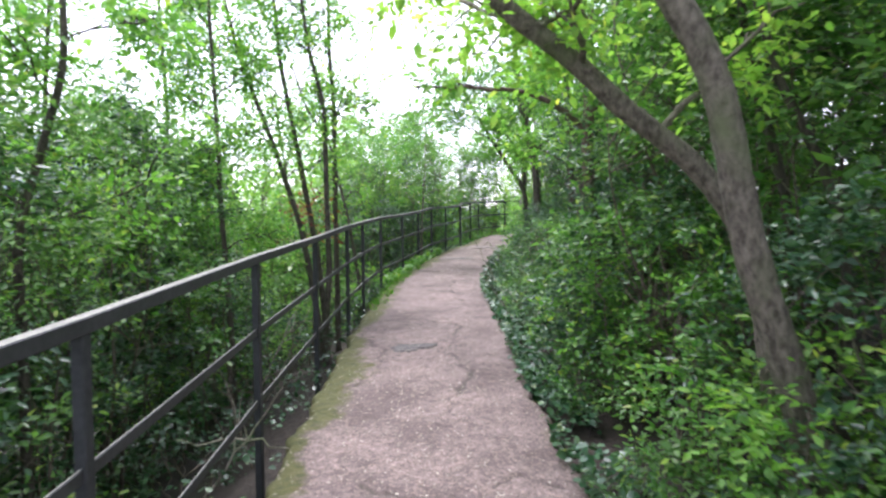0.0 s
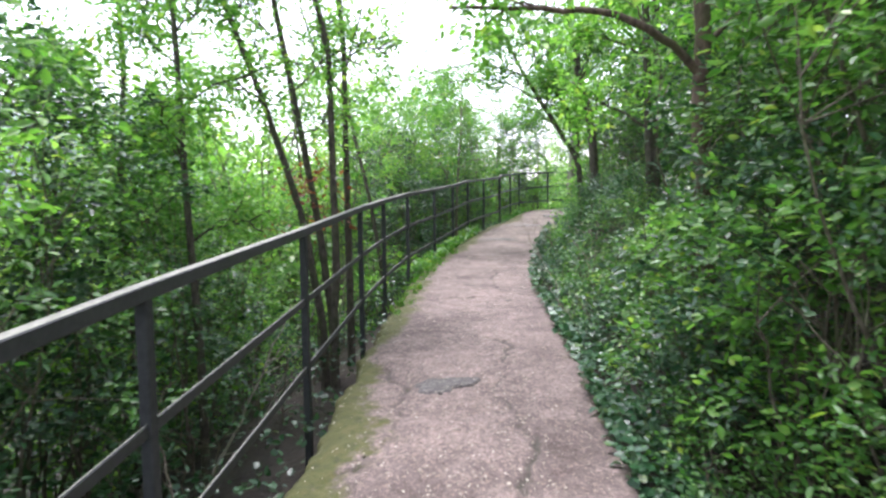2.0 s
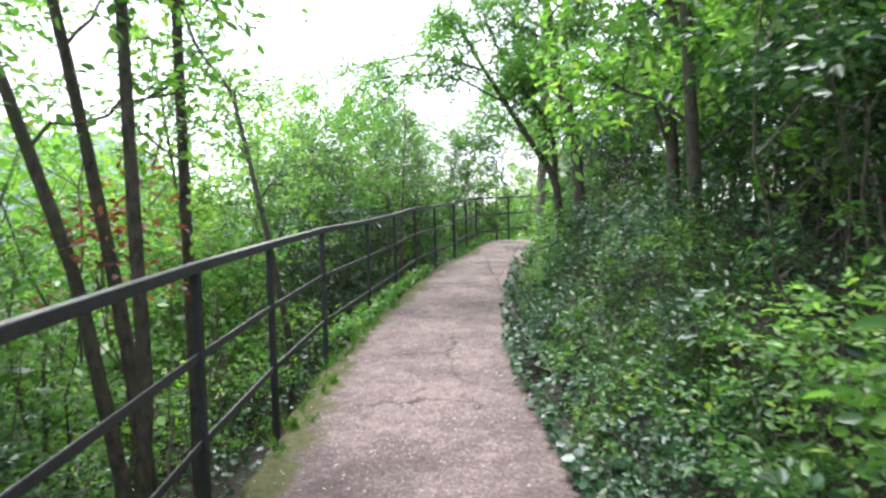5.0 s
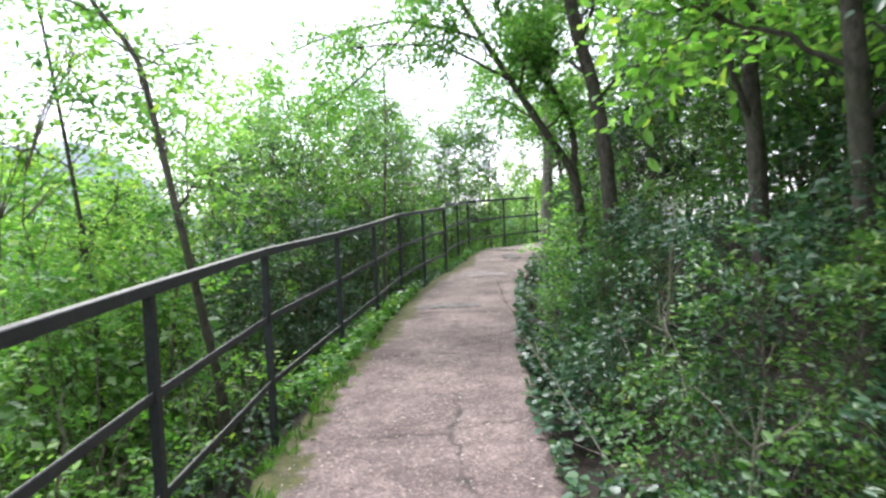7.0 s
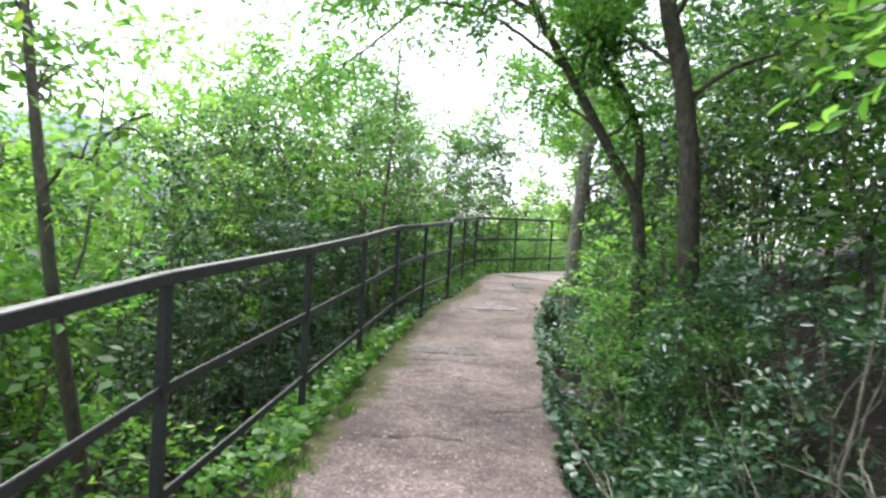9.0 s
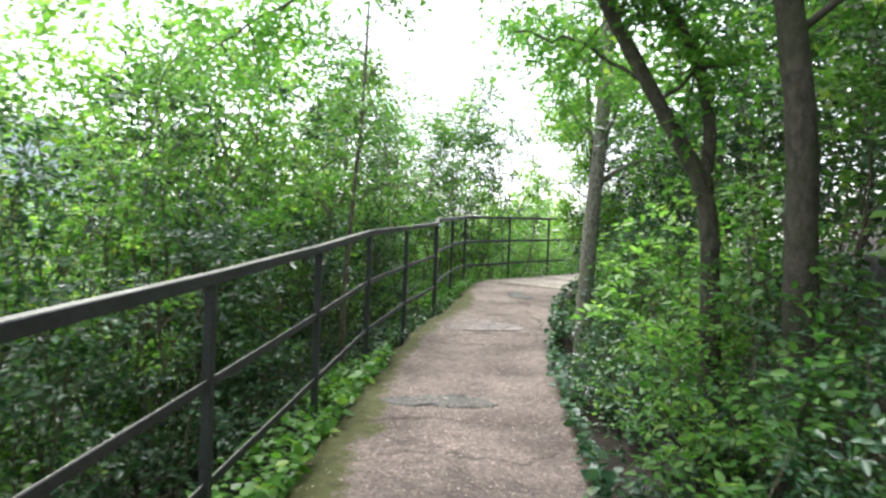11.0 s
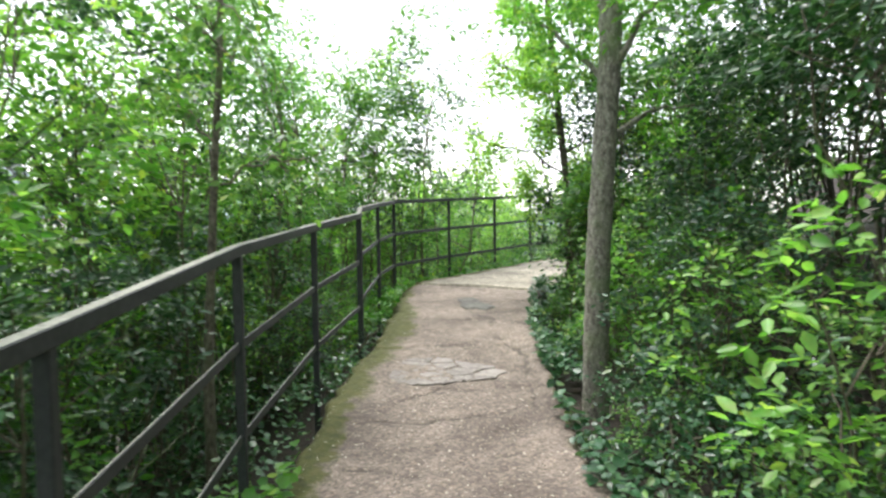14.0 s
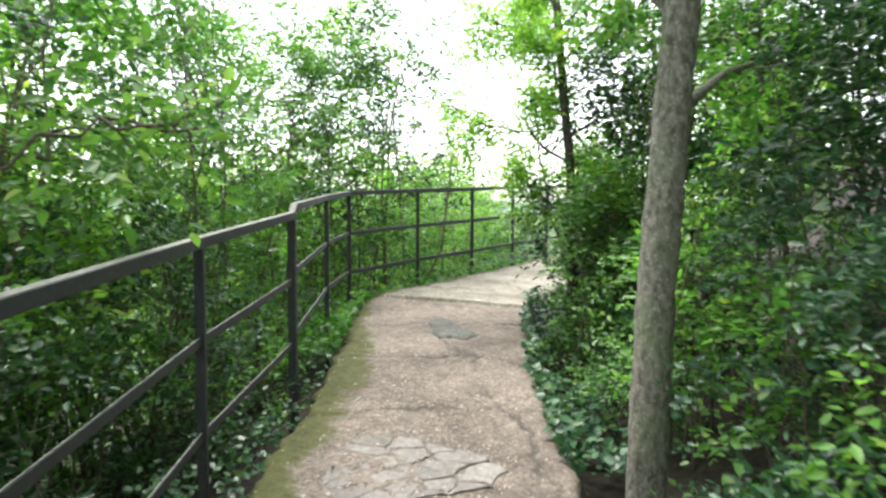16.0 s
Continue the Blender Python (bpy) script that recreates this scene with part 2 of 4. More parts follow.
OVAL = (np.array([(0, 0, 0), (0.33, 0.25, 0.07), (0.7, 0.19, 0.05), (1, 0, -0.06), (0.7, -0.19, 0.05), (0.33, -0.25, 0.07)]), np.array([(0, 1, 2, 3), (0, 3, 4, 5)]))
SIMPLE = (np.array([(0, 0, 0), (0.45, 0.27, 0.03), (1, 0, 0), (0.45, -0.27, 0.03)]), np.array([(0, 1, 2, 3)]))
BROAD = (np.array([(0, 0, 0), (0.2, 0.42, 0.06), (0.68, 0.33, 0.04), (1, 0, -0.05), (0.68, -0.33, 0.04), (0.2, -0.42, 0.06)]), np.array([(0, 1, 2, 3), (0, 3, 4, 5)]))


def leaf_mesh(name, at, along, normal, size, shape):
    """One mesh of many leaves, each at its stalk's end, pointing along, facing normal."""
    tv, tf = shape
    along = unit(along)
    normal = unit(normal - (normal * along).sum(-1, keepdims=True) * along)
    across = np.cross(normal, along)
    s = np.asarray(size)[:, None, None]
    v = at[:, None] + s * (tv[None, :, :1] * along[:, None] + tv[None, :, 1:2] * across[:, None] + tv[None, :, 2:] * normal[:, None])
    f = (tf[None] + (np.arange(len(at)) * len(tv))[:, None, None]).reshape(-1, 4)
    return raw_mesh(name, v.reshape(-1, 3), f)


def sprays(rng, at, way, count, length, size, up=0.75):
    """Leaves set alternately along small twigs that start at the given places."""
    k = len(at)
    way = unit(way)
    side = unit(np.cross(way, (0, 0, 1.0)) + rng.normal(0, 0.25, (k, 3)))
    ln = length * rng.uniform(0.6, 1.25, (k, 1))
    pos, along, nor, siz = [], [], [], []
    for i in range(count):
        u = (i + 0.7) / count
        p = at + way * ln * u + np.array([0, 0, -0.35]) * ln * u * u
        hand = (-1) ** i if i < count - 1 else 0
        pos.append(p + rng.normal(0, 0.012, (k, 3)))
        along.append(way * (0.55 if hand else 1) + side * hand * 0.85 + rng.normal(0, 0.22, (k, 3)) + np.array([0, 0, -0.18]))
        nor.append(np.array([0, 0, up]) + 0.35 * way + rng.normal(0, 0.42, (k, 3)))
        siz.append(size * rng.uniform(0.6, 1.25, k))
    return np.concatenate(pos), np.concatenate(along), np.concatenate(nor), np.concatenate(siz)


def tube_arrays(points, radii, sides=6, rng=None, knobs=0.0):
    """Vertices and quads of a tapered tube along points."""
    p, r = np.asarray(points, float), np.asarray(radii, float)
    t = unit(np.gradient(p, axis=0))
    a = unit(np.cross(t, np.where(np.abs(t[:, 2:]) > 0.9, (1.0, 0, 0), (0, 0, 1.0))))
    for i in range(1, len(a)):
        a[i] = unit(a[i - 1] - (a[i - 1] @ t[i]) * t[i])
    b = np.cross(t, a)
    w = np.arange(sides) * 2 * np.pi / sides
    rr = r[:, None] * (1 + (rng.normal(0, knobs, (len(p), sides)) if rng is not None and knobs else 0))
    v = p[:, None] + rr[..., None] * (np.cos(w)[None, :, None] * a[:, None] + np.sin(w)[None, :, None] * b[:, None])
    i, j = np.meshgrid(np.arange(len(p) - 1), np.arange(sides), indexing="ij")
    q = np.stack([i * sides + j, i * sides + (j + 1) % sides, (i + 1) * sides + (j + 1) % sides, (i + 1) * sides + j], -1).reshape(-1, 4)
    return v.reshape(-1, 3), q


def joined(pieces):
    vs, qs, base = [], [], 0
    for v, q in pieces:
        vs.append(v)
        qs.append(q + base)
        base += len(v)
    return np.concatenate(vs), np.concatenate(qs)


def smooth_line(points, step, ease=0.5):
    """A line resampled at even steps with its corners eased."""
    p = np.asarray(points, float)
    s = np.r_[0, np.cumsum(np.linalg.norm(np.diff(p, axis=0), axis=1))]
    n = max(int(s[-1] / step), 2)
    q = np.linspace(0, s[-1], n + 1)
    out = np.stack([np.interp(q, s, p[:, k]) for k in range(p.shape[1])], 1)
    w = max(int(ease / step), 1)
    pad = np.concatenate([out[:1] - (out[1] - out[0]) * np.arange(w, 0, -1)[:, None], out, out[-1:] + (out[-1] - out[-2]) * np.arange(1, w + 1)[:, None]])
    ker = np.ones(2 * w + 1) / (2 * w + 1)
    return np.stack([np.convolve(pad[:, k], ker, "valid") for k in range(p.shape[1])], 1)


# ---- plan: the path's two rims, its rise, and the land beside it ----
LEFT_RIM = [(-0.79, -14), (-0.79, 0.0), (-0.77, 2.74), (-0.76, 4.56), (-0.73, 6.02), (-0.7, 7.39), (-0.64, 8.75), (-0.55, 10.39), (-0.4, 11.76), (-0.26, 12.58), (0.08, 14.54), (0.36, 15.86), (0.65, 17.32), (0.91, 18.42), (1.32, 19.6), (1.6, 20.61), (1.87, 21.88), (2.28, 22.98), (3.37, 23.8), (4.56, 24.8), (5.93, 25.89), (8.5, 27.9)]
RIGHT_RIM = [(0.8, -14), (0.8, 0.0), (0.82, 2.74), (0.83, 5.16), (0.86, 5.84), (0.94, 7.2), (0.98, 8.89), (1.0, 10.21), (1.09, 11.4), (1.33, 12.99), (1.64, 14.63), (1.91, 16.14), (2.23, 17.6), (2.51, 18.51), (2.92, 19.88), (3.37, 21.06), (3.75, 21.97), (4.4, 22.85), (5.5, 23.9), (6.9, 25.0), (9.5, 26.9)]
RISE_Y = (-14, -4, 0, 4, 8, 12, 16, 20, 23, 28, 60)
RISE_Z = (-0.3, -0.083, 0.0, 0.108, 0.234, 0.381, 0.548, 0.69, 0.825, 1.05, 1.4)


def rise(y):
    return np.interp(y, RISE_Y, RISE_Z)


STEP = 0.025
LR = smooth_line(LEFT_RIM, STEP)
RR = smooth_line(RIGHT_RIM, STEP)
near = [int(np.argmin(((RR - p) ** 2).sum(1))) for p in LR]
PARTNER = np.maximum.accumulate(np.array(near))
RM = RR[PARTNER]
ker = np.ones(41) / 41
RM = np.stack([np.convolve(np.pad(RM[:, k], 20, "edge"), ker, "valid") for k in range(2)], 1)
LT = unit(np.gradient(LR, axis=0))
LEFT_WAY = np.stack([-LT[:, 1], LT[:, 0]], 1)
RT = unit(np.gradient(RR, axis=0))
RIGHT_WAY = np.stack([RT[:, 1], -RT[:, 0]], 1)
L_AT = np.r_[0, np.cumsum(np.linalg.norm(np.diff(LR, axis=0), axis=1))]
R_AT = np.r_[0, np.cumsum(np.linalg.norm(np.diff(RR, axis=0), axis=1))]


def beside_left(s, d):
    """The place d metres out from the left rim, s metres along it from y = 0."""
    i = int(np.clip(np.searchsorted(L_AT, s + 14.0), 0, len(LR) - 1))
    return LR[i] + LEFT_WAY[i] * d


def beside_right(s, d):
    i = int(np.clip(np.searchsorted(R_AT, s + 14.0), 0, len(RR) - 1))
    return RR[i] + RIGHT_WAY[i] * d


def land(x, y):
    """Height of the soil: a slope falling off past the left rim, a bank on the other side."""
    p = np.stack([np.ravel(x), np.ravel(y)], 1).astype(float)
    z = np.empty(len(p))
    lr, lw, rr, rw = LR[::12], LEFT_WAY[::12], RR[::12], RIGHT_WAY[::12]
    for a in range(0, len(p), 4000):
        q = p[a : a + 4000]
        dl = ((q[:, None] - lr[None]) ** 2).sum(-1)
        dr = ((q[:, None] - rr[None]) ** 2).sum(-1)
        il, ir = dl.argmin(1), dr.argmin(1)
        sl = ((q - lr[il]) * lw[il]).sum(1)
        sr = ((q - rr[ir]) * rw[ir]).sum(1)
        el, er = np.sqrt(dl.min(1)), np.sqrt(dr.min(1))
        base = rise(lr[il][:, 1])
        left = base - 0.3 - 0.5 * np.minimum(el, 9) - 0.16 * np.clip(el - 9, 0, 60)
        right = rise(rr[ir][:, 1]) - 0.16 - 0.1 * np.exp(-((er - 0.35) / 0.25) ** 2) + 0.28 * np.clip(er - 0.6, 0, 9) + 0.03 * np.clip(er - 9, 0, 200)
        z[a : a + 4000] = np.where((sl > 0) & ((sr < 0) | (el < er)), left, np.where(sr > 0, right, base - 0.25))
    n = 0.06 * np.sin(1.7 * p[:, 0] + 0.6 * p[:, 1]) + 0.05 * np.sin(2.9 * p[:, 1] - 1.3 * p[:, 0])
    far = np.clip(np.hypot(p[:, 0], p[:, 1] - 12) / 40 - 1, 0, 6)
    return (z + n - 0.06 + far * np.sin(p[:, 0] * 0.03) * np.cos(p[:, 1] * 0.025)).reshape(np.shape(x))


def land_at(x, y):
    return float(land(np.array([x]), np.array([y]))[0])


# ---- ground ----
gu = np.linspace(-1, 1, 171)
gx = 2 + 6.5 * np.sinh(gu * 6.0) / math.sinh(6.0) * 190 + gu * 9
gy = 12 + 6.5 * np.sinh(gu * 6.0) / math.sinh(6.0) * 190 + gu * 17
GX, GY = np.meshgrid(gx, gy, indexing="ij")
GZ = land(GX, GY)
i, j = np.meshgrid(np.arange(170), np.arange(170), indexing="ij")
ground_quads = np.stack([i * 171 + j, (i + 1) * 171 + j, (i + 1) * 171 + j + 1, i * 171 + j + 1], -1).reshape(-1, 4)
ground = part("ground", raw_mesh("ground", np.stack([GX, GY, GZ], -1).reshape(-1, 3), ground_quads, True), SOIL)
ground.data.materials.append(FIELD)
mid_of = np.stack([GX, GY], -1).reshape(-1, 2)[ground_quads].mean(1)
ground.data.polygons.foreach_set("material_index", (np.hypot(mid_of[:, 0] - 2, mid_of[:, 1] - 12) > 32).astype(np.int32))
tagged(ground, "dark leafy soil sloping down beside the path", "ground", kind="structure")

# ---- the path: a slab of worn concrete with real cracks ----
CRACKS = [
    [(-0.75, 8.0), (-0.59, 8.05), (-0.11, 8.1), (0.41, 7.79), (0.45, 7.57), (0.3, 6.66), (0.31, 6.12)],
    [(-0.64, 5.1), (-0.48, 5.26), (-0.29, 6.09), (-0.43, 6.77), (-0.6, 7.3)],
    [(0.7, 12.4), (0.64, 11.77), (0.51, 11.02), (0.52, 10.51), (0.52, 10.17), (0.6, 9.4)],
    [(1.52, 20.57), (2.0, 20.5), (2.62, 20.4), (2.91, 20.02)],
    [(2.6, 21.5), (2.5, 20.9), (2.62, 20.4), (2.45, 19.7), (2.4, 18.6), (2.05, 17.6)],
    [(0.3, 6.66), (-0.05, 6.5), (-0.29, 6.09)],
    [(0.2, 14.4), (0.7, 14.5), (1.2, 14.35), (1.6, 14.6)],
    [(0.8, 16.9), (1.2, 16.75), (1.7, 16.9)],
    [(0.9, 17.6), (1.5, 17.45), (2.0, 17.6)],
    [(-0.2, 9.6), (0.2, 9.75), (0.6, 9.6)],
    [(-0.5, 2.2), (0.0, 2.35), (0.6, 2.1)],
    [(-0.3, 3.4), (0.1, 3.1), (0.5, 3.5), (0.75, 3.3)],
    [(0.0, 12.9), (0.5, 13.1), (0.9, 12.95)],
    [(0.3, 15.0), (0.8, 15.1), (1.4, 14.95)],
    [(0.6, 13.7), (1.0, 13.6), (1.35, 13.75)],
    [(1.0, 19.3), (1.7, 19.4), (2.4, 19.2)],
    [(1.2, 17.9), (1.6, 18.1), (2.3, 17.95)],
    [(0.31, 6.12), (0.45, 5.5), (0.2, 4.9), (0.3, 4.3)],
    [(-0.3, 11.0), (0.1, 11.1), (0.51, 11.02), (0.9, 11.2)],
    [(1.75, 21.6), (2.2, 21.5), (2.6, 21.5), (3.4, 21.3)],
]
ACROSS = 84
first = int(np.argmin(np.abs(LR[:, 1] + 3)))
switch = int(np.argmin(((LR - (2.28, 22.9)) ** 2).sum(1)))
rng = np.random.default_rng(4)


def smooth_noise(x, y, scale, seed):
    o = 17.3 * seed
    return np.sin(x * scale + o) * np.cos(y * scale * 1.13 - o) + 0.5 * np.sin(x * scale * 2.3 - y * scale * 1.7 + 2 * o) + 0.33 * np.cos(y * scale * 3.9 + x * scale * 3.1 + o)


def slab(name, a, b, every, material, lift, extra_cracks):
    at = np.arange(a, b - 1, 0.7 * every)
    idx = at.astype(int)
    f = (at - idx)[:, None]
    lm, rm = LR[idx] + (LR[idx + 1] - LR[idx]) * f, RM[idx] + (RM[idx + 1] - RM[idx]) * f
    u = np.linspace(0, 1, ACROSS + 1)
    ragged = 0.022 * smooth_noise(lm[:, 0], lm[:, 1], 5.1, 1) + 0.012 * smooth_noise(lm[:, 0], lm[:, 1], 17, 2)
    lp = lm + LEFT_WAY[idx] * ragged[:, None]
    rag2 = 0.022 * smooth_noise(rm[:, 0], rm[:, 1], 4.7, 3) + 0.012 * smooth_noise(rm[:, 0], rm[:, 1], 15, 4)
    rp = rm - LEFT_WAY[idx] * rag2[:, None]
    xy = lp[:, None] * (1 - u)[None, :, None] + rp[:, None] * u[None, :, None]
    x, y = xy[..., 0], xy[..., 1]
    z = rise(y) + lift + 0.006 * smooth_noise(x, y, 2.3, 5) + 0.0022 * smooth_noise(x, y, 19, 6) + 0.0012 * smooth_noise(x, y, 55, 7)
    crack = np.zeros_like(x)
    for line in extra_cracks:
        pts = np.array(line)
        wx, wy = x + 0.035 * smooth_noise(x, y, 6, 8) + 0.012 * smooth_noise(x, y, 23, 9), y + 0.035 * smooth_noise(x, y, 7, 10) + 0.012 * smooth_noise(x, y, 21, 11)
        box = (x > pts[:, 0].min() - 0.3) & (x < pts[:, 0].max() + 0.3) & (y > pts[:, 1].min() - 0.3) & (y < pts[:, 1].max() + 0.3)
        px, py = wx[box], wy[box]
        best = np.full(px.shape, 9.0)
        for p, q in zip(pts[:-1], pts[1:]):
            t = np.clip(((px - p[0]) * (q - p)[0] + (py - p[1]) * (q - p)[1]) / ((q - p) @ (q - p)), 0, 1)
            best = np.minimum(best, np.hypot(px - p[0] - t * (q - p)[0], py - p[1] - t * (q - p)[1]))
        wide = 0.015 * (0.7 + 0.5 * smooth_noise(px, py, 3, 12))
        crack[box] = np.maximum(crack[box], np.clip(1.4 - best / np.maximum(wide, 0.004), 0, 1))
    z -= 0.016 * crack
    edge = np.minimum(u, 1 - u)[None, :] * np.linalg.norm(lp - rp, axis=1)[:, None]
    z -= 0.03 * np.clip(1 - edge / 0.05, 0, 1) ** 2
    moss_l = np.interp(lm[:, 1], (0, 10, 14), (2.9, 2.8, 3.2))[:, None] * np.clip(1 - u[None, :] * 1.6 / (0.3 + 0.12 * smooth_noise(lm[:, 0], lm[:, 1], 1.3, 13))[:, None], 0, 1)
    moss_r = 0.75 * np.clip(1 - (1 - u[None, :]) * 1.6 / (0.12 + 0.06 * smooth_noise(lm[:, 0], lm[:, 1], 1.1, 14))[:, None], 0, 1)
    moss = np.maximum(moss_l, moss_r)
    top = np.stack([x, y, z], -1)
    low = top[:, [0, -1]].copy()
    low[..., 2] -= 0.55
    n, m = x.shape
    verts = np.concatenate([top.reshape(-1, 3), low[:, 0], low[:, 1], top[0] - (0, 0, 0.3), top[-1] - (0, 0, 0.3)])
    i, j = np.meshgrid(np.arange(n - 1), np.arange(m - 1), indexing="ij")
    q = [np.stack([i * m + j, i * m + j + 1, (i + 1) * m + j + 1, (i + 1) * m + j], -1).reshape(-1, 4)[:, ::1]]
    k = np.arange(n - 1)
    base = n * m
    q.append(np.stack([k * m, (k + 1) * m, base + k + 1, base + k], -1))
    q.append(np.stack([k * m + m - 1, base + n + k, base + n + k + 1, (k + 1) * m + m - 1], -1))
    k = np.arange(m - 1)
    q.append(np.stack([k, base + 2 * n + k, base + 2 * n + k + 1, k + 1], -1))
    q.append(np.stack([(n - 1) * m + k, (n - 1) * m + k + 1, base + 2 * n + m + k + 1, base + 2 * n + m + k], -1))
    me = raw_mesh(name, verts, np.concatenate(q), True)
    for att, val in (("crack", crack), ("moss", moss)):
        layer = me.attributes.new(att, "FLOAT", "POINT")
        full = np.zeros(len(verts), np.float32)
        full[: n * m] = val.ravel()
        if att == "moss":
            full[n * m :] = 0.8
        layer.data.foreach_set("value", full)
    me.validate()
    ob = part(name, me, material)
    return ob


path = slab("pavement", first, switch, 1, CONCRETE, 0.0, CRACKS)
tagged(path, "worn cracked concrete footpath with mossy rims", "footpath", kind="structure")
upper = slab("pavement_2", switch + 2, len(LR) - 1, 2, CONCRETE_PALE, 0.022, [[(2.9, 23.4), (3.6, 23.0), (4.2, 22.9)], [(4.0, 24.2), (4.6, 23.6), (5.2, 23.4)]])
tagged(upper, "paler concrete footpath slab round the bend", "footpath", kind="structure")


def flat_piece(name, outline, z0, z1, material, parent, bevel=0.006):
    """A thin flat piece with a bevelled upper rim."""
    bm = bmesh.new()
    c = np.mean(outline, axis=0)
    ring = []
    for z, s in ((z0, 0.0), (z1 - bevel * 0.6, 0.0), (z1, bevel)):
        row = []
        for p in outline:
            d = c - p
            w = p + d / max(np.linalg.norm(d), 1e-6) * s
            row.append(bm.verts.new((w[0], w[1], z + float(rise(w[1])))))
        ring.append(row)
    k = len(outline)
    for a, b in zip(ring[:-1], ring[1:]):
        for i in range(k):
            bm.faces.new((a[i], a[(i + 1) % k], b[(i + 1) % k], b[i]))
    bm.faces.new(ring[-1])
    return part(name, bm, material, parent)


def clip_cell(cell, p, q):
    """The part of a convex outline nearer to p than to q."""
    mid, nrm, out = (p + q) / 2, q - p, []
    for a, b in zip(cell, cell[1:] + cell[:1]):
        da, db = (a - mid) @ nrm, (b - mid) @ nrm
        if da <= 0:
            out.append(a)
        if da * db < 0:
            out.append(a + (b - a) * (da / (da - db)))
    return out


def broken_stones(centre, rx, ry, turn, count, seed):
    r = np.random.default_rng(seed)
    ca, sa = math.cos(turn), math.sin(turn)
    ring = [np.array(centre) + np.array((ca * rx * math.cos(a) - sa * ry * math.sin(a), sa * rx * math.cos(a) + ca * ry * math.sin(a))) * (1 + 0.16 * math.sin(3 * a + seed) + 0.13 * math.sin(7 * a)) for a in np.linspace(0, 2 * math.pi, 15)[:-1]]
    seeds = []
    while len(seeds) < count:
        a, d = r.uniform(0, 6.28), math.sqrt(r.uniform(0, 1)) * 0.95
        c = np.array(centre) + np.array((ca * rx * math.cos(a) - sa * ry * math.sin(a), sa * rx * math.cos(a) + ca * ry * math.sin(a))) * d
        if all(np.linalg.norm((c - o) * (0.55, 1.5)) > 0.1 for o in seeds):
            seeds.append(c)
    for p in seeds:
        cell = list(ring)
        for q in seeds:
            if q is not p:
                cell = clip_cell(cell, p, q)
        if len(cell) < 3:
            continue
        c = np.mean(cell, axis=0)
        cell = [w + (c - w) / max(np.linalg.norm(c - w), 1e-6) * r.uniform(0.009, 0.02) for w in cell]
        rough = []
        for a, b in zip(cell, cell[1:] + cell[:1]):
            for v in (0.0, 0.35, 0.7):
                rough.append(a + (b - a) * v + r.normal(0, 0.009, 2))
        cell = rough
        flat_piece("stone", cell, -0.03, r.uniform(0.004, 0.013), STONE, path)


broken_stones((1.67, 18.53), 0.43, 0.37, -0.3, 20, 8)


def patch(centre, rx, ry, turn, seed, material):
    r = np.random.default_rng(seed)
    ca, sa = math.cos(turn), math.sin(turn)
    out = []
    for a in np.linspace(0, 2 * math.pi, 26)[:-1]:
        w = 1 + 0.2 * math.sin(2 * a + seed) + 0.16 * math.sin(3 * a + 2 * seed) + 0.1 * math.sin(7 * a) + r.normal(0, 0.05)
        out.append(np.array(centre) + np.array((ca * rx * math.cos(a) - sa * ry * math.sin(a), sa * rx * math.cos(a) + ca * ry * math.sin(a))) * w)
    flat_piece("mortar_patch", out, -0.03, 0.0085, material, path, 0.02)


patch((0.88, 15.47), 0.34, 0.17, 0.05, 2, CONCRETE_PATCH)
patch((2.68, 21.25), 0.2, 0.32, 0.1, 5, CONCRETE_PATCH)
patch((-0.07, 6.6), 0.2, 0.16, 0.3, 7, CONCRETE_PATCH)

# ---- railing: box posts, a top tube and two flat bars ----
POST_Y = [-2.4, -0.1, 2.03, 4.16, 6.3, 8.47, 9.92, 11.63, 13.58, 15.22, 16.79, 18.56, 20.06]
RAIL = [LR[k] + LEFT_WAY[k] * 0.2 for k in range(len(LR))]
RAIL = np.array(RAIL)
posts = []
for py in POST_Y:
    posts.append(RAIL[int(np.argmin(np.abs(RAIL[:, 1] - py) + 9 * (RAIL[:, 0] > 2.2)))])
posts += [np.array(p) for p in ((1.68, 21.99), (2.02, 22.9), (3.0, 23.79), (3.97, 24.59), (4.86, 25.32), (5.75, 26.05), (6.7, 26.8))]
railing = new("railing")
tagged(railing, "dark grey painted steel railing with mid bars along path", "railing")


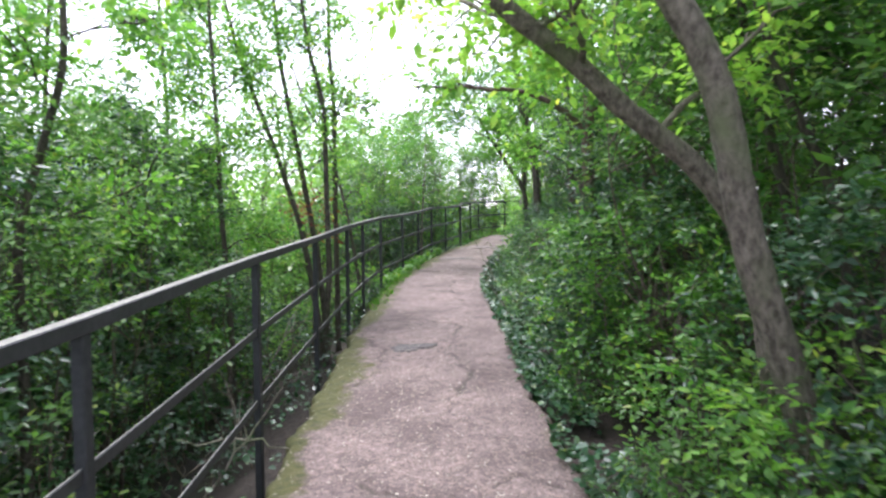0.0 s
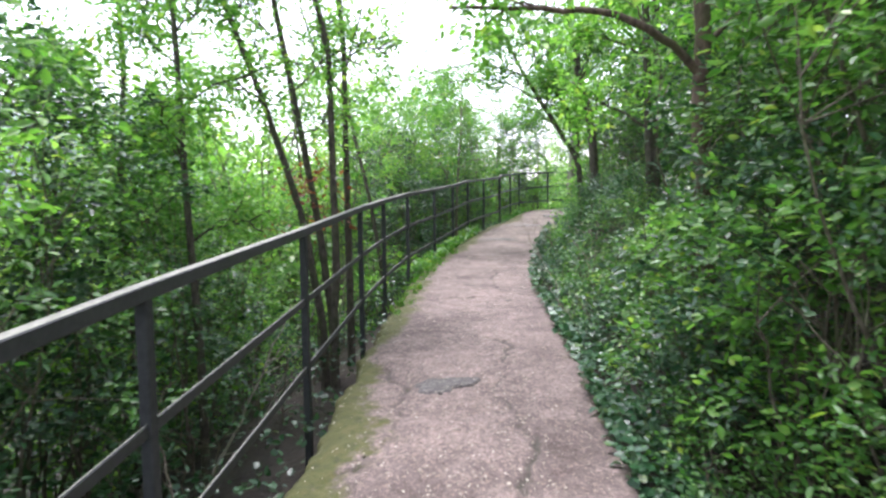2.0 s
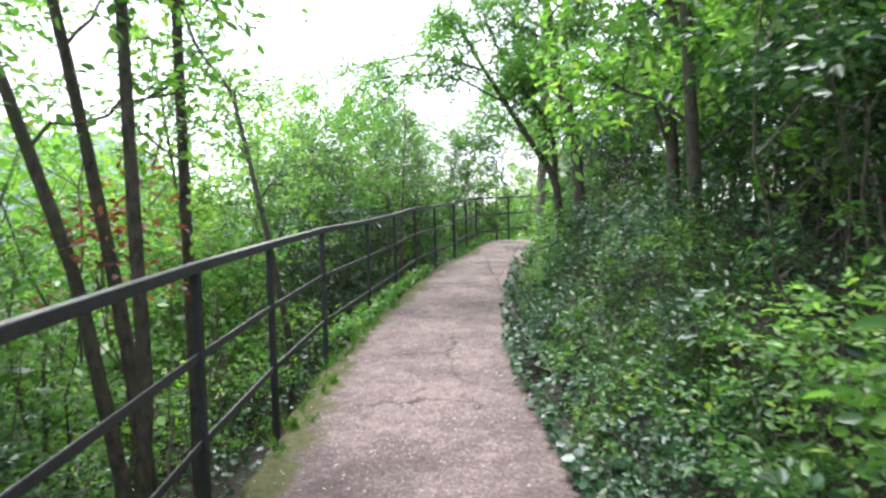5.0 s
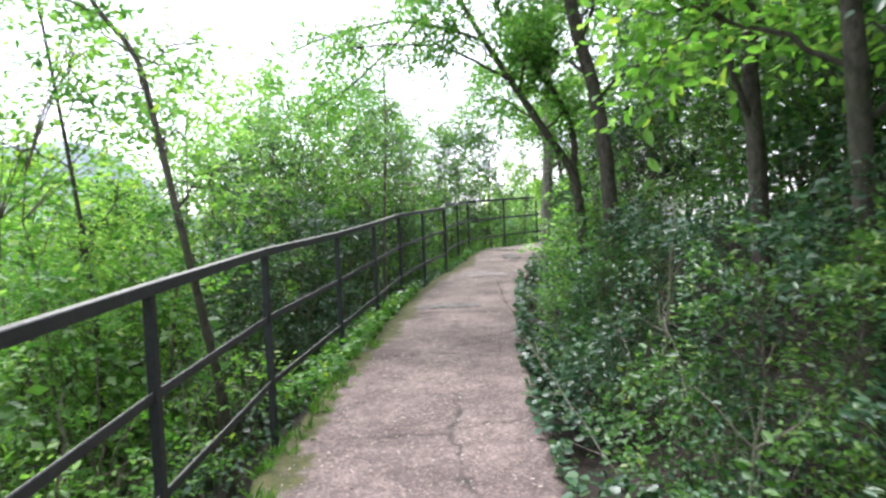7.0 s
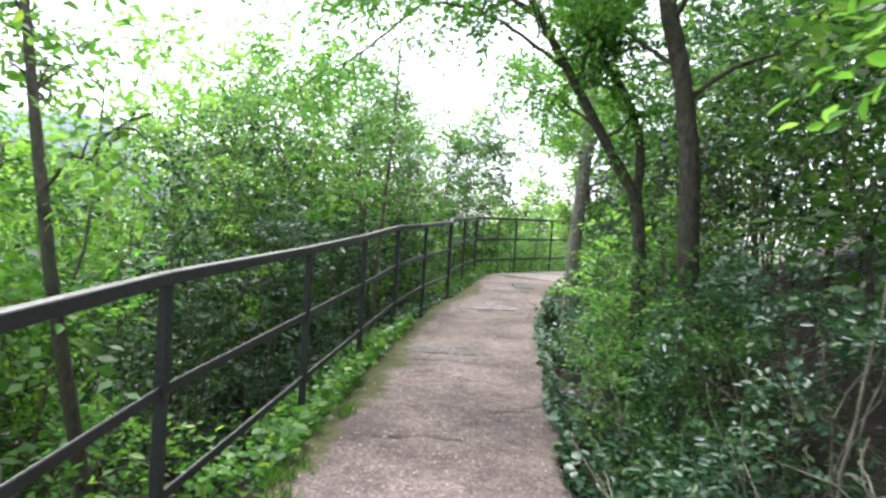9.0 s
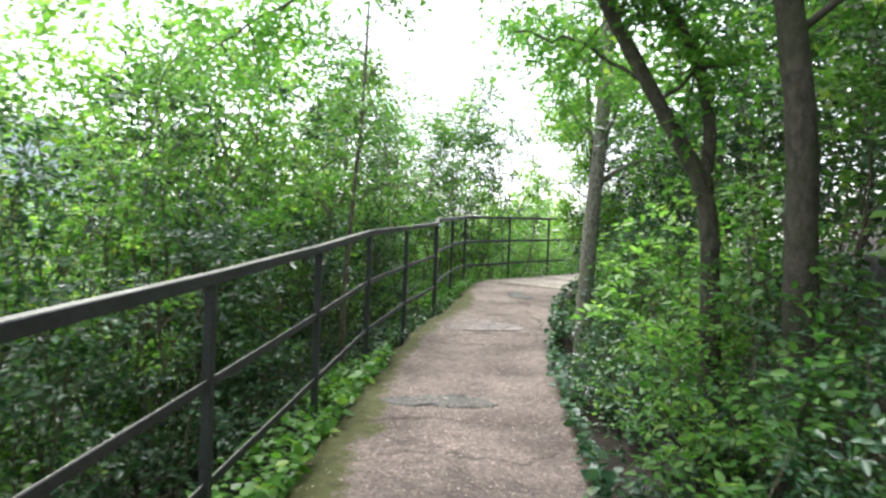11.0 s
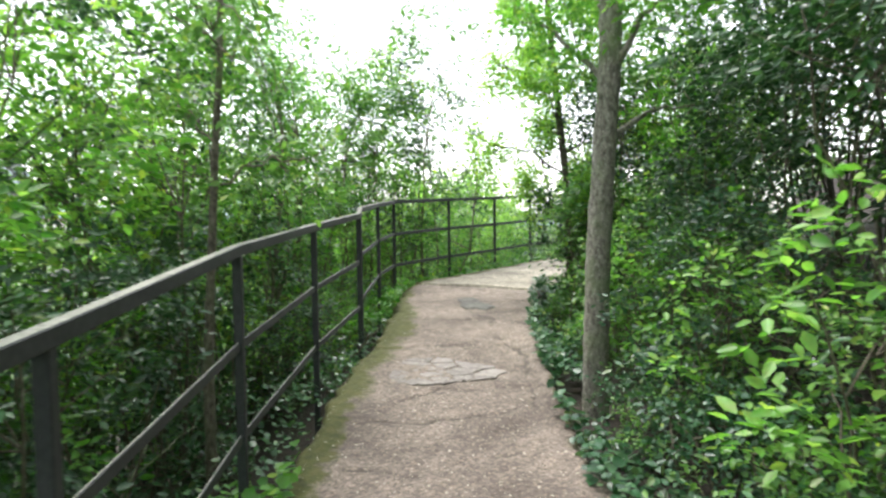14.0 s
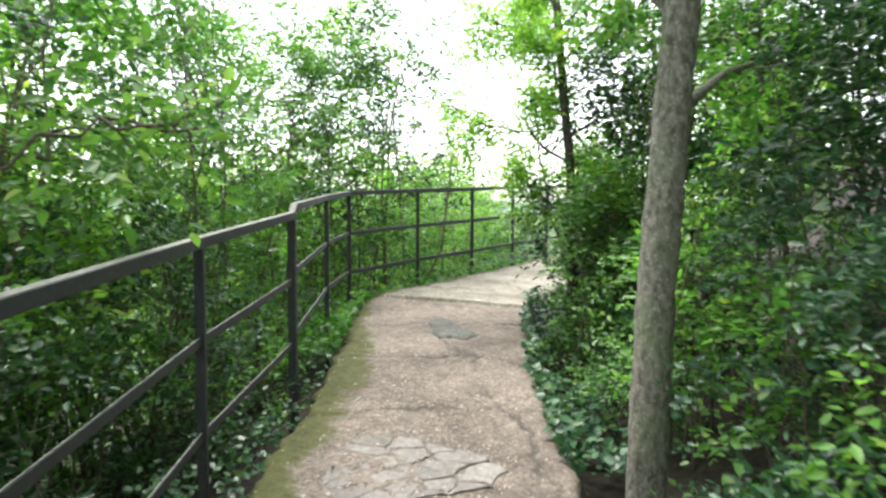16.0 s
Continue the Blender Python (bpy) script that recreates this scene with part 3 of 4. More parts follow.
def box_bar(name, pts, width, height, material, top_material=None, parent=None, label=""):
    """A bar of rectangular section along points given by the middle of its top."""
    p = np.asarray(pts, float)
    t = np.gradient(p, axis=0)
    side = unit(np.stack([-t[:, 1], t[:, 0], 0 * t[:, 0]], 1))
    h, e = width / 2, 0.004
    prof = [(-h, -e), (-h + e, 0), (h - e, 0), (h, -e), (h, -height + e), (h - e, -height), (-h + e, -height), (-h, -height + e)]
    v = np.stack([p + side * a + np.array((0, 0, b)) for a, b in prof], 1)
    k, n = len(prof), len(p)
    i, j = np.meshgrid(np.arange(n - 1), np.arange(k), indexing="ij")
    q = np.stack([i * k + j, i * k + (j + 1) % k, (i + 1) * k + (j + 1) % k, (i + 1) * k + j], -1).reshape(-1, 4)
    caps = [(0, 1, 2, 7), (7, 2, 3, 6), (6, 3, 4, 5)]
    caps = [c for c in caps] + [tuple((n - 1) * k + a for a in c[::-1]) for c in caps]
    me = raw_mesh(name, v.reshape(-1, 3), np.concatenate([q, np.array(caps)]))
    me.materials.append(material)
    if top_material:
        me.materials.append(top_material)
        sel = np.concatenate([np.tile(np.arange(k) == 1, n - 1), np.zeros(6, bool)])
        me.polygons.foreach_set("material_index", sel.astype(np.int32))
    me.validate()
    me.shade_flat()
    return part(name, me, None, parent, label)


def rail_height(k):
    return float(np.interp(k, (7, 8, 9, 10, 12, 12.5, 13), (1.088, 1.064, 1.08, 1.11, 1.12, 1.155, 1.155)))


tops, mids, lows = [], [], []
for k, p in enumerate(posts):
    z = float(rise(p[1]))
    h = rail_height(k)
    wob = 0.006 * math.sin(2.7 * k)
    tops.append((p[0], p[1], z + h + wob))
    mids.append((p[0], p[1], z + h - 0.437 + wob))
    lows.append((p[0], p[1], z + h - 0.862 + wob))


def bend(points):
    """Points of a bar from post to post, following the railing's line in plan."""
    pts = np.array(points)
    out = []
    for a, b in zip(pts[:-1], pts[1:]):
        for u in np.linspace(0, 1, 7)[:-1]:
            out.append(a + (b - a) * u)
    out.append(pts[-1])
    return np.array(out)


def kinked(points):
    """Bars jog upward over a short length just past the thirteenth post."""
    a = np.array(points[:13])
    b = np.array(points[13:])
    k = a[-1]
    way = unit(b[0] - k)
    return np.concatenate([bend(a), [k + way * 0.03, k + way * 0.11 + (0, 0, 0.05)], bend(b)])


line_t, line_m, line_l = kinked(tops), kinked(mids), kinked(lows)
cuts = [0, 4 * 6 + 3, 8 * 6 + 2, 11 * 6 + 3, len(line_t) - 1]
for a, b in zip(cuts[:-1], cuts[1:]):
    box_bar("top_rail", line_t[a : b + 1], 0.048, 0.05, PAINT, PAINT_TOP, railing, "dark top rail, upper face pale from wear and painted sky light")
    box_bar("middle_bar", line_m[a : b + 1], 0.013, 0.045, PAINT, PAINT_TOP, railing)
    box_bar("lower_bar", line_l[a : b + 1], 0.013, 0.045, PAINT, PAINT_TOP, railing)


def post(p, z_top, size):
    z0 = land_at(p[0], p[1]) - 0.12
    bm = bmesh.new()
    bmesh.ops.create_cube(bm, size=1, matrix=Matrix.Translation((p[0], p[1], (z0 + z_top) / 2)) @ Matrix.Rotation(math.atan2(-0.2, 1), 4, "Z") @ Matrix.Diagonal((size, size, z_top - z0, 1)))
    bmesh.ops.bevel(bm, geom=bm.edges[:], offset=0.004, segments=1, affect="EDGES")
    bm.normal_update()
    part("post", bm, PAINT, railing)


for k, (p, t) in enumerate(zip(posts, tops)):
    post(p, t[2] - 0.048, 0.05 if k == 12 else 0.042)
    if k == 12:
        w = unit(posts[k + 1] - posts[k])
        post(p + w * 0.085, t[2] - 0.046, 0.038)

# ---- plants ----


def stem_curve(rng, base, tip, sag, n=6):
    u = np.linspace(0, 1, n)[:, None]
    mid = (base + tip) / 2 + sag
    c = (1 - u) ** 2 * base + 2 * u * (1 - u) * mid + u**2 * tip
    c[1:-1] += rng.normal(0, 0.02, (n - 2, 3))
    return c


def make_shrub(name, seed, height, radius, clumps, per_clump, count, leaf, material, shape=OVAL, low=0.25, label="", bark=BARK_TWIG, stems=5, full=0.8):
    """A many-stemmed shrub: main stems, brushwood, and clumps of leafy twigs with gaps between them."""
    rng = np.random.default_rng(seed)
    root = new(name)
    mains = []
    for k in range(stems):
        a = k * 6.28 / stems + rng.uniform(-0.4, 0.4)
        d = rng.uniform(0.35, 0.95)
        tip = np.array([math.cos(a) * d * radius, math.sin(a) * d * radius, height * rng.uniform(0.72, 0.95)])
        base = np.array([math.cos(a), math.sin(a), 0]) * radius * 0.14 + (0, 0, -0.15)
        c = stem_curve(rng, base, tip, np.array([-math.cos(a), -math.sin(a), 0.6]) * 0.2 * height * rng.uniform(-0.5, 1), 9)
        c[1:-1] += np.cumsum(rng.normal(0, 0.012 * height, (7, 3)), 0) * np.sin(np.linspace(0.4, 2.8, 7))[:, None]
        mains.append(c)
        part("stem", raw_mesh("stem", *tube_arrays(c, np.linspace(0.006 + 0.0035 * height, 0.003, 9), 6, rng, 0.05), True), bark, root)
    at, way, tubes = [], [], []
    for k in range(clumps):
        v = low + (1 - low) * rng.uniform(0, 1) ** 0.8
        a = rng.uniform(0, 6.28)
        prof = math.sin(math.pi * min(max((v - low * 0.6) / (1.02 - low * 0.6), 0.04), 0.97) ** full) ** 0.55
        f = math.sqrt(rng.uniform(0.12, 1)) * rng.uniform(0.85, 1.12)
        c = np.array([math.cos(a) * radius * prof * f, math.sin(a) * radius * prof * f, height * v * rng.uniform(0.93, 1.05)])
        m = mains[rng.integers(0, stems)]
        m0 = m[min(int(v * 6.5) + 1, 7)]
        if k % 2 == 0:
            tubes.append(tube_arrays(stem_curve(rng, m0, c, np.array([0, 0, 0.04]), 4), np.linspace(0.006, 0.0025, 4), 3))
        out = np.array([math.cos(a) * f, math.sin(a) * f, 0.35])
        w = unit(out + rng.normal(0, 0.75, (per_clump, 3)) * (1, 1, 0.6))
        at.append(c + w * rng.uniform(0.0, 2.0, (per_clump, 1)) * leaf + rng.normal(0, 0.5 * leaf, (per_clump, 3)))
        way.append(w)
    at, way = np.concatenate(at), np.concatenate(way)
    tagged(part("brushwood", raw_mesh("brushwood", *joined(tubes), True), bark, root), kind="stuff")
    part("crown", leaf_mesh("crown", *sprays(rng, at, way, count, leaf * 3.3, leaf), shape), material, root)
    return tagged(root, label, "shrub")


def make_tree(name, seed, trunk, r0, r1, limbs, crown_from, reach, density, count, leaf, material, bark, label, extra=(), shape=OVAL, lean=(0, 0), twig_len=4.0):
    """A tree on a given trunk line: tapered trunk, limbs with side branches, leaves on twigs."""
    rng = np.random.default_rng(seed)
    t = smooth_line([(*p[:2], p[2]) for p in trunk], 0.08, 0.17)
    origin = np.array(trunk[0])
    root = new(name)
    root.location = origin
    t = t - origin
    n = len(t)
    rad = np.interp(np.linspace(0, 1, n), (0, 0.06, 0.5, 1), (r0 * 1.35, r0 * 1.05, 0.5 * (r0 + r1), r1))
    part("trunk", raw_mesh("trunk", *tube_arrays(t, rad, 12, rng, 0.035), True), bark, root)
    at, way = [], []

    def dress(c, many, spread):
        f = rng.uniform(0.25, 1, many) * (len(c) - 1.001)
        i = f.astype(int)
        p = c[i] + (c[i + 1] - c[i]) * (f - i)[:, None]
        at.append(p + rng.normal(0, spread, (many, 3)))
        way.append(unit(c[-1] - c[0]) * 0.6 + rng.normal(0, 0.75, (many, 3)))

    for line, ra in extra:
        c = smooth_line([np.array(p) - origin for p in line], 0.12)
        c[1:] += np.cumsum(rng.normal(0, 0.012, (len(c) - 1, 3)), 0)
        for b in range(max(len(c) // 4, 2)):
            j = int(rng.integers(len(c) // 4, len(c) - 1))
            f = stem_curve(rng, c[j], c[j] + unit(unit(c[-1] - c[0]) + rng.normal(0, 0.8, 3)) * rng.uniform(0.25, 0.6), rng.normal(0, 0.05, 3), 5)
            part("branch", raw_mesh("branch", *tube_arrays(f, np.linspace(0.008, 0.003, 5), 4), True), bark, root)
            dress(f, int(6 * density), 0.06)
        part("limb", raw_mesh("limb", *tube_arrays(c, np.linspace(ra, max(ra * 0.35, 0.006), len(c)), 9, rng, 0.04), True), bark, root)
        dress(c[len(c) // 3 :], int(26 * density), 0.17)
    for k in range(limbs):
        u = crown_from + (0.98 - crown_from) * (k + rng.uniform(0, 1)) / limbs
        i = int(u * (n - 1))
        a = k * 2.4 + rng.uniform(-0.5, 0.5)
        ln = reach * rng.uniform(0.55, 1.1) * (1.15 - 0.55 * u)
        d = np.array([math.cos(a) + lean[0], math.sin(a) + lean[1], rng.uniform(0.2, 0.95)])
        tip = t[i] + unit(d) * ln
        c = stem_curve(rng, t[i], tip, np.array([0, 0, 0.14 * ln]), 8)
        part("limb", raw_mesh("limb", *tube_arrays(c, np.linspace(max(rad[i] * 0.36, 0.008), 0.006, 8), 6, rng, 0.04), True), bark, root)
        dress(c, int(10 * density), 0.1)
        for b in range(4):
            j = rng.integers(2, 7)
            d2 = unit(c[-1] - c[0]) + rng.normal(0, 0.65, 3)
            c2 = stem_curve(rng, c[j], c[j] + unit(d2) * ln * rng.uniform(0.3, 0.55), rng.normal(0, 0.06, 3), 5)
            dress(c2, int(9 * density), 0.08)
            v, q = tube_arrays(c2, np.linspace(0.008, 0.003, 5), 4)
            part("branch", raw_mesh("branch", v, q, True), bark, root)
    if at:
        at, way = np.concatenate(at), np.concatenate(way)
        part("crown", leaf_mesh("crown", *sprays(rng, at, way, count, leaf * twig_len, leaf), shape), material, root)
    return tagged(root, label, "tree")


def scatter(kinds, places, rng, scale=(0.85, 1.2), group="", sink=0.0):
    """Sets shrubs of the given kinds at places (x, y), each turned and sized a little differently."""
    for x, y, s in places:
        ob = kinds[int(rng.integers(0, len(kinds)))]
        g = s * rng.uniform(*scale)
        m = Matrix.Translation((x, y, land_at(x, y) - sink)) @ Matrix.Rotation(rng.uniform(0, 6.28), 4, "Z") @ Matrix.Rotation(rng.normal(0, 0.06), 4, "X") @ Matrix.Diagonal((g * rng.uniform(0.9, 1.1), g * rng.uniform(0.9, 1.1), g, 1))
        if ob.name in placed:
            copy_thing(ob, m)
        else:
            ob.matrix_basis = Matrix.LocRotScale(m.to_translation(), m.to_quaternion(), None)
            placed.add(ob.name)
        if group:
            ob["group"] = group


placed = set()
prng = np.random.default_rng(11)

# tall shrubs on the falling slope past the railing
SLOPE = "tall leafy green shrub on the slope behind railing"
tall = [make_shrub("tall_shrub", 20 + k, 4.2, (1.0, 1.15, 0.95, 1.05)[k], 52, 12, 5, 0.064, (LEAF_MID, LEAF_FRESH, LEAF_FRESH, LEAF_DARK)[k], low=0.27, label=SLOPE, stems=3) for k in range(4)]
# the first kind has lightened leaves, so brightness behind is in their colour
tall_back = [make_shrub("tall_shrub", 25 + k, 4.6, 1.3, 50, 11, 5, 0.1, (LEAF_LIGHTENED, LEAF_MID)[k], SIMPLE, 0.2, SLOPE, BARK_DARK, 3) for k in range(2)]
# leaves kept dark, with the shade behind the railing in their colour
under = [make_shrub("low_shrub", 30 + k, 0.85, 0.5, 16, 6, 4, 0.055, (LEAF_DARK, LEAF_IVY)[k], low=0.12, label="low shrub with shade put into its dark green leaves", stems=3) for k in range(2)]
SLOPE_S = (-4, 5, 7.2, 8.4, 12.5, 14, 16.5, 21, 23.8, 24.6, 28, 36)
SLOPE_H = (0.95, 0.95, 0.92, 0.6, 0.58, 0.76, 1.0, 1.1, 1.06, 0.64, 0.6, 0.66)
places = []
for s in np.concatenate([np.arange(-2, 14, 0.95), np.arange(14, 25, 0.8), np.arange(25, 33, 1.6)]):
    places.append((*beside_left(s + prng.uniform(-0.3, 0.3), prng.uniform(1.6, 2.1)), float(np.interp(s, SLOPE_S, SLOPE_H))))
places += [(*beside_left(s, prng.uniform(2.3, 2.9)), 0.95) for s in np.arange(1.5, 8.3, 0.8)]
places += [(1.35, 24.5, 1.08), (2.05, 25.0, 1.1), (0.6, 23.6, 1.15), (1.6, 25.6, 1.25), (2.75, 25.3, 1.2), (2.3, 24.7, 1.1), (3.1, 25.9, 1.3), (2.3, 25.6, 1.25)]
scatter([tall[0], tall[3]], [p for p in places if p[1] < 8.6], prng, (0.85, 1.12), "shrubs on the slope")
scatter(tall, [p for p in places if p[1] >= 8.6], prng, (0.85, 1.12), "shrubs on the slope")
places = []
for s in np.arange(-2, 36, 1.35):
    places.append((*beside_left(s + prng.uniform(-0.4, 0.4), prng.uniform(3.0, 4.0)), 1.12 * float(np.interp(s, SLOPE_S, SLOPE_H)) + 0.12 * (8 < s < 13)))
places += [(*beside_left(s + prng.uniform(-0.3, 0.3), prng.uniform(2.5, 3.3)), float(np.interp(s, SLOPE_S, SLOPE_H))) for s in np.arange(13.5, 27, 1.4)]
scatter(tall_back[1:], [p for p in places if p[1] < 7.5], prng, (0.85, 1.15), "shrubs on the slope")
scatter(tall_back[:1], [p for p in places if p[1] >= 7.5], prng, (0.85, 1.15), "shrubs on the slope")
places = [(*beside_left(s + prng.uniform(-0.2, 0.2), prng.uniform(0.7, 1.2)), 1.0) for s in np.arange(-1, 30, 1.25)]
scatter(under, places, prng, (0.75, 1.2), "low shrubs")
bright_low = [make_shrub("low_shrub", 33, 0.95, 0.55, 20, 6, 4, 0.055, LEAF_FRESH, low=0.15, label="low light green shrub below the railing", stems=4)]
places = [(*beside_left(s + prng.uniform(-0.2, 0.2), prng.uniform(0.75, 1.7)), 1.0) for s in np.arange(9.2, 14.2, 0.5)]
places += [(*beside_left(s + prng.uniform(-0.2, 0.2), prng.uniform(0.6, 1.1)), 0.9) for s in np.arange(20.3, 24, 0.5)]
scatter(bright_low, places, prng, (0.75, 1.2), "low shrubs")
# the LEAF_DARK copy has shade in its colour, for the darkest stretches
shade_kinds = [make_shrub("shade_bush", 35 + k, 2.0, 0.85, 36, 8, 4, 0.098, (LEAF_DARK, LEAF_MID)[k], SIMPLE, 0.06, "dense bush under taller shrubs, shade painted into darker copies", BARK_DARK, 3) for k in range(2)]
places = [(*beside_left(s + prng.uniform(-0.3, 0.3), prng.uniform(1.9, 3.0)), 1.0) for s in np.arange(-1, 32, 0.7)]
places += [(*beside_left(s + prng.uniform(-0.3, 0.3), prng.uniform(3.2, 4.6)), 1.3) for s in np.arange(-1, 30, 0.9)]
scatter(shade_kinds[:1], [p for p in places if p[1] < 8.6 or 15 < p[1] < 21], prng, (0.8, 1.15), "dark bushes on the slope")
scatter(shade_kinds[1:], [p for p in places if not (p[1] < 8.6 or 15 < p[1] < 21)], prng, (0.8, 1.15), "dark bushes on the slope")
# the paler kind carries distance haze in its leaf colour
far_kinds = [make_shrub("tree_clump", 40 + k, 5.2, 1.9, 36, 10, 5, 0.17, (LEAF_LIGHTENED, LEAF_FRESH)[k], SIMPLE, 0.25, "green trees lower down the slope, haze painted into paler leaves", BARK_DARK, 3) for k in range(2)]
places = []
for d, gap in ((6.0, 2.3), (9.5, 3.2), (16, 8.0)):
    for s in np.arange(-4, 40 + d, gap):
        places.append((*beside_left(s + prng.uniform(-0.8, 0.8), d + prng.uniform(-1, 1)), (0.92 + 0.03 * d) * (0.92 if 14 < s < 34 and d > 5 else 0.74)))
places += [(-5.8, 17.5, 1.4), (-7.0, 20.5, 1.55), (-6.2, 15.0, 1.25), (-5.2, 13.0, 1.1)]
scatter(far_kinds, places, prng, (0.8, 1.15), "young trees on the slope")

# the bank on the other side: low plants, bushes, then thicket
BANK = "dense green bush crowding the path's edge"
mid_kinds = [make_shrub("bush", 50 + k, 1.5, 0.68, 31, 11, 6, 0.05, (LEAF_MID, LEAF_IVY, LEAF_MID)[k], low=0.08, label=BANK, stems=3) for k in range(3)]
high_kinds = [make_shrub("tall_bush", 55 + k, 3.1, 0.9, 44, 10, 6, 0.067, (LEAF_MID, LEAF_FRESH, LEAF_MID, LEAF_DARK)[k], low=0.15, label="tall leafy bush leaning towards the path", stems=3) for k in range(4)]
edge_kinds = [make_shrub("low_shrub", 60 + k, 0.5, 0.32, 20, 8, 4, 0.043, (LEAF_IVY, LEAF_MID)[k], low=0.08, label="low leafy plant at the path's edge", stems=3) for k in range(2)]
back_kinds = [make_shrub("thicket_shrub", 70 + k, 4.4, 1.35, 42, 9, 5, 0.135, (LEAF_MID, LEAF_DARK)[k], SIMPLE, 0.12, "tall dark green thicket shrub on the bank", BARK_DARK, 3) for k in range(2)]
places = [(*beside_right(s + prng.uniform(-0.15, 0.15), prng.uniform(0.44, 0.58)), 1.0) for s in np.arange(-2, 28, 0.55)]
places += [(*beside_right(s + prng.uniform(-0.15, 0.15), prng.uniform(0.65, 0.85)), 1.15) for s in np.arange(-2, 24, 0.7)]
HOLLOWS = ((4.1, 4.8), (10.5, 11.2), (14.6, 15.3), (17.5, 18.7))
places = [p for p in places if not any(a < p[1] < b for a, b in HOLLOWS)]
scatter(edge_kinds, places, prng, (0.75, 1.2), "plants along the edge")
places = [(*beside_right(s + prng.uniform(-0.25, 0.25), prng.uniform(0.95, 1.2)), 1.0) for s in np.arange(-2, 27, 0.85)]
scatter(mid_kinds, [p for p in places if not 8.4 < p[1] < 12.6], prng, (0.75, 1.15), "bushes on the bank")
scatter(mid_kinds[1:3], [p for p in places if 8.4 < p[1] < 12.6], prng, (0.6, 1.0), "bushes on the bank")
places = [(*beside_right(s + prng.uniform(-0.3, 0.3), prng.uniform(1.5, 2.0) + 0.8 * (8.5 < s < 14.6)), 1.0 - 0.25 * (8.5 < s < 14.6)) for s in np.arange(-2, 28, 1.02)]
# these stretches take the LEAF_DARK bush, shade put into its leaf colour
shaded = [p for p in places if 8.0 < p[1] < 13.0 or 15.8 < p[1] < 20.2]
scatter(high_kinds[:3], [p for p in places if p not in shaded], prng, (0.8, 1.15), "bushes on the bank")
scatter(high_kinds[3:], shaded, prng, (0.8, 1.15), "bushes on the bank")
places = []
for d, gap in ((3.2, 1.5), (5.4, 2.6)):
    for s in np.concatenate([np.arange(-1, 10, gap * 0.75), np.arange(10, 14, gap), np.arange(14, 25, gap * 0.75)]):
        places.append((*beside_right(s + prng.uniform(-0.4, 0.4), d + prng.uniform(-0.4, 0.4)), 1.08 if d < 4 else 1.36))
places += [(*beside_right(s + prng.uniform(-0.3, 0.3), 4.2 + prng.uniform(-0.4, 0.4)), 1.25) for s in np.arange(9, 17, 0.9)]
scatter(back_kinds, places, prng, (0.8, 1.15), "thicket on the bank")
sprig_kinds = [make_shrub("leafy_shoot", 85 + k, 1.25, 0.36, 14, 6, 6, 0.066, (LEAF_FRESH, LEAF_MID)[k], low=0.3, label="young leafy shoot with large bright leaves", stems=3) for k in range(2)]
places = [(*beside_right(s + prng.uniform(-0.4, 0.4), prng.uniform(0.72, 1.0)), 1.0) for s in np.arange(0.5, 25, 0.95)]
scatter(sprig_kinds, [p for p in places if not 7.4 < p[1] < 12.4], prng, (0.7, 1.25), "young shoots on the bank")
places = [(1.28, 2.2, 0.75), (1.45, 2.5, 0.9), (1.38, 3.1, 0.7), (1.3, 1.8, 0.6), (2.05, 14.0, 0.8), (2.15, 14.35, 0.9), (3.35, 18.9, 0.8), (1.9, 13.5, 0.7), (1.6, 5.4, 0.8)]
scatter(sprig_kinds[:1], places, prng, (0.95, 1.05), "young shoots on the bank")
scatter(high_kinds[:1], [(2.0, 5.3, 1.0), (2.2, 5.9, 1.1), (2.0, 4.6, 0.95), (2.5, 5.2, 1.25)], prng, (0.95, 1.05), "bushes on the bank")
cover_kinds = [make_shrub("bush", 90 + k, 2.15, 0.55, 40, 9, 6, 0.058, (LEAF_MID, LEAF_DARK)[k], low=0.1, label=BANK, stems=3) for k in range(2)]
places = [(1.62, 6.3, 0.9), (1.95, 6.45, 1.1), (1.8, 9.25, 0.55), (2.05, 9.45, 0.6), (2.0, 13.05, 0.5), (1.95, 12.5, 0.5), (3.6, 20.4, 0.8), (1.75, 2.1, 0.8), (4.15, 20.75, 1.1), (4.3, 21.6, 1.15), (4.5, 21.1, 1.3), (5.0, 21.9, 1.4), (4.4, 20.3, 1.3), (5.3, 22.6, 1.2)]
scatter(cover_kinds, places, prng, (0.95, 1.05), "bushes on the bank")
places = [(*beside_left(s + prng.uniform(-0.2, 0.2), prng.uniform(1.05, 1.4)), 0.95) for s in np.arange(13.8, 22, 1.15)]
# only the LEAF_DARK copy here: shade by the railing is painted in
scatter(cover_kinds[1:], places, prng, (0.95, 1.05), "shrubs on the slope")
red = make_shrub("red_leaved_shrub", 80, 2.05, 0.32, 16, 5, 4, 0.06, LEAF_RED, low=0.72, label="thin shrub with dull red leaves behind railing", stems=3)
red.location = (-1.35, 8.75, land_at(-1.35, 8.75))


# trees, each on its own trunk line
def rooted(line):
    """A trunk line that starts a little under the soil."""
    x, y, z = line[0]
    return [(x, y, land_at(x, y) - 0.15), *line]


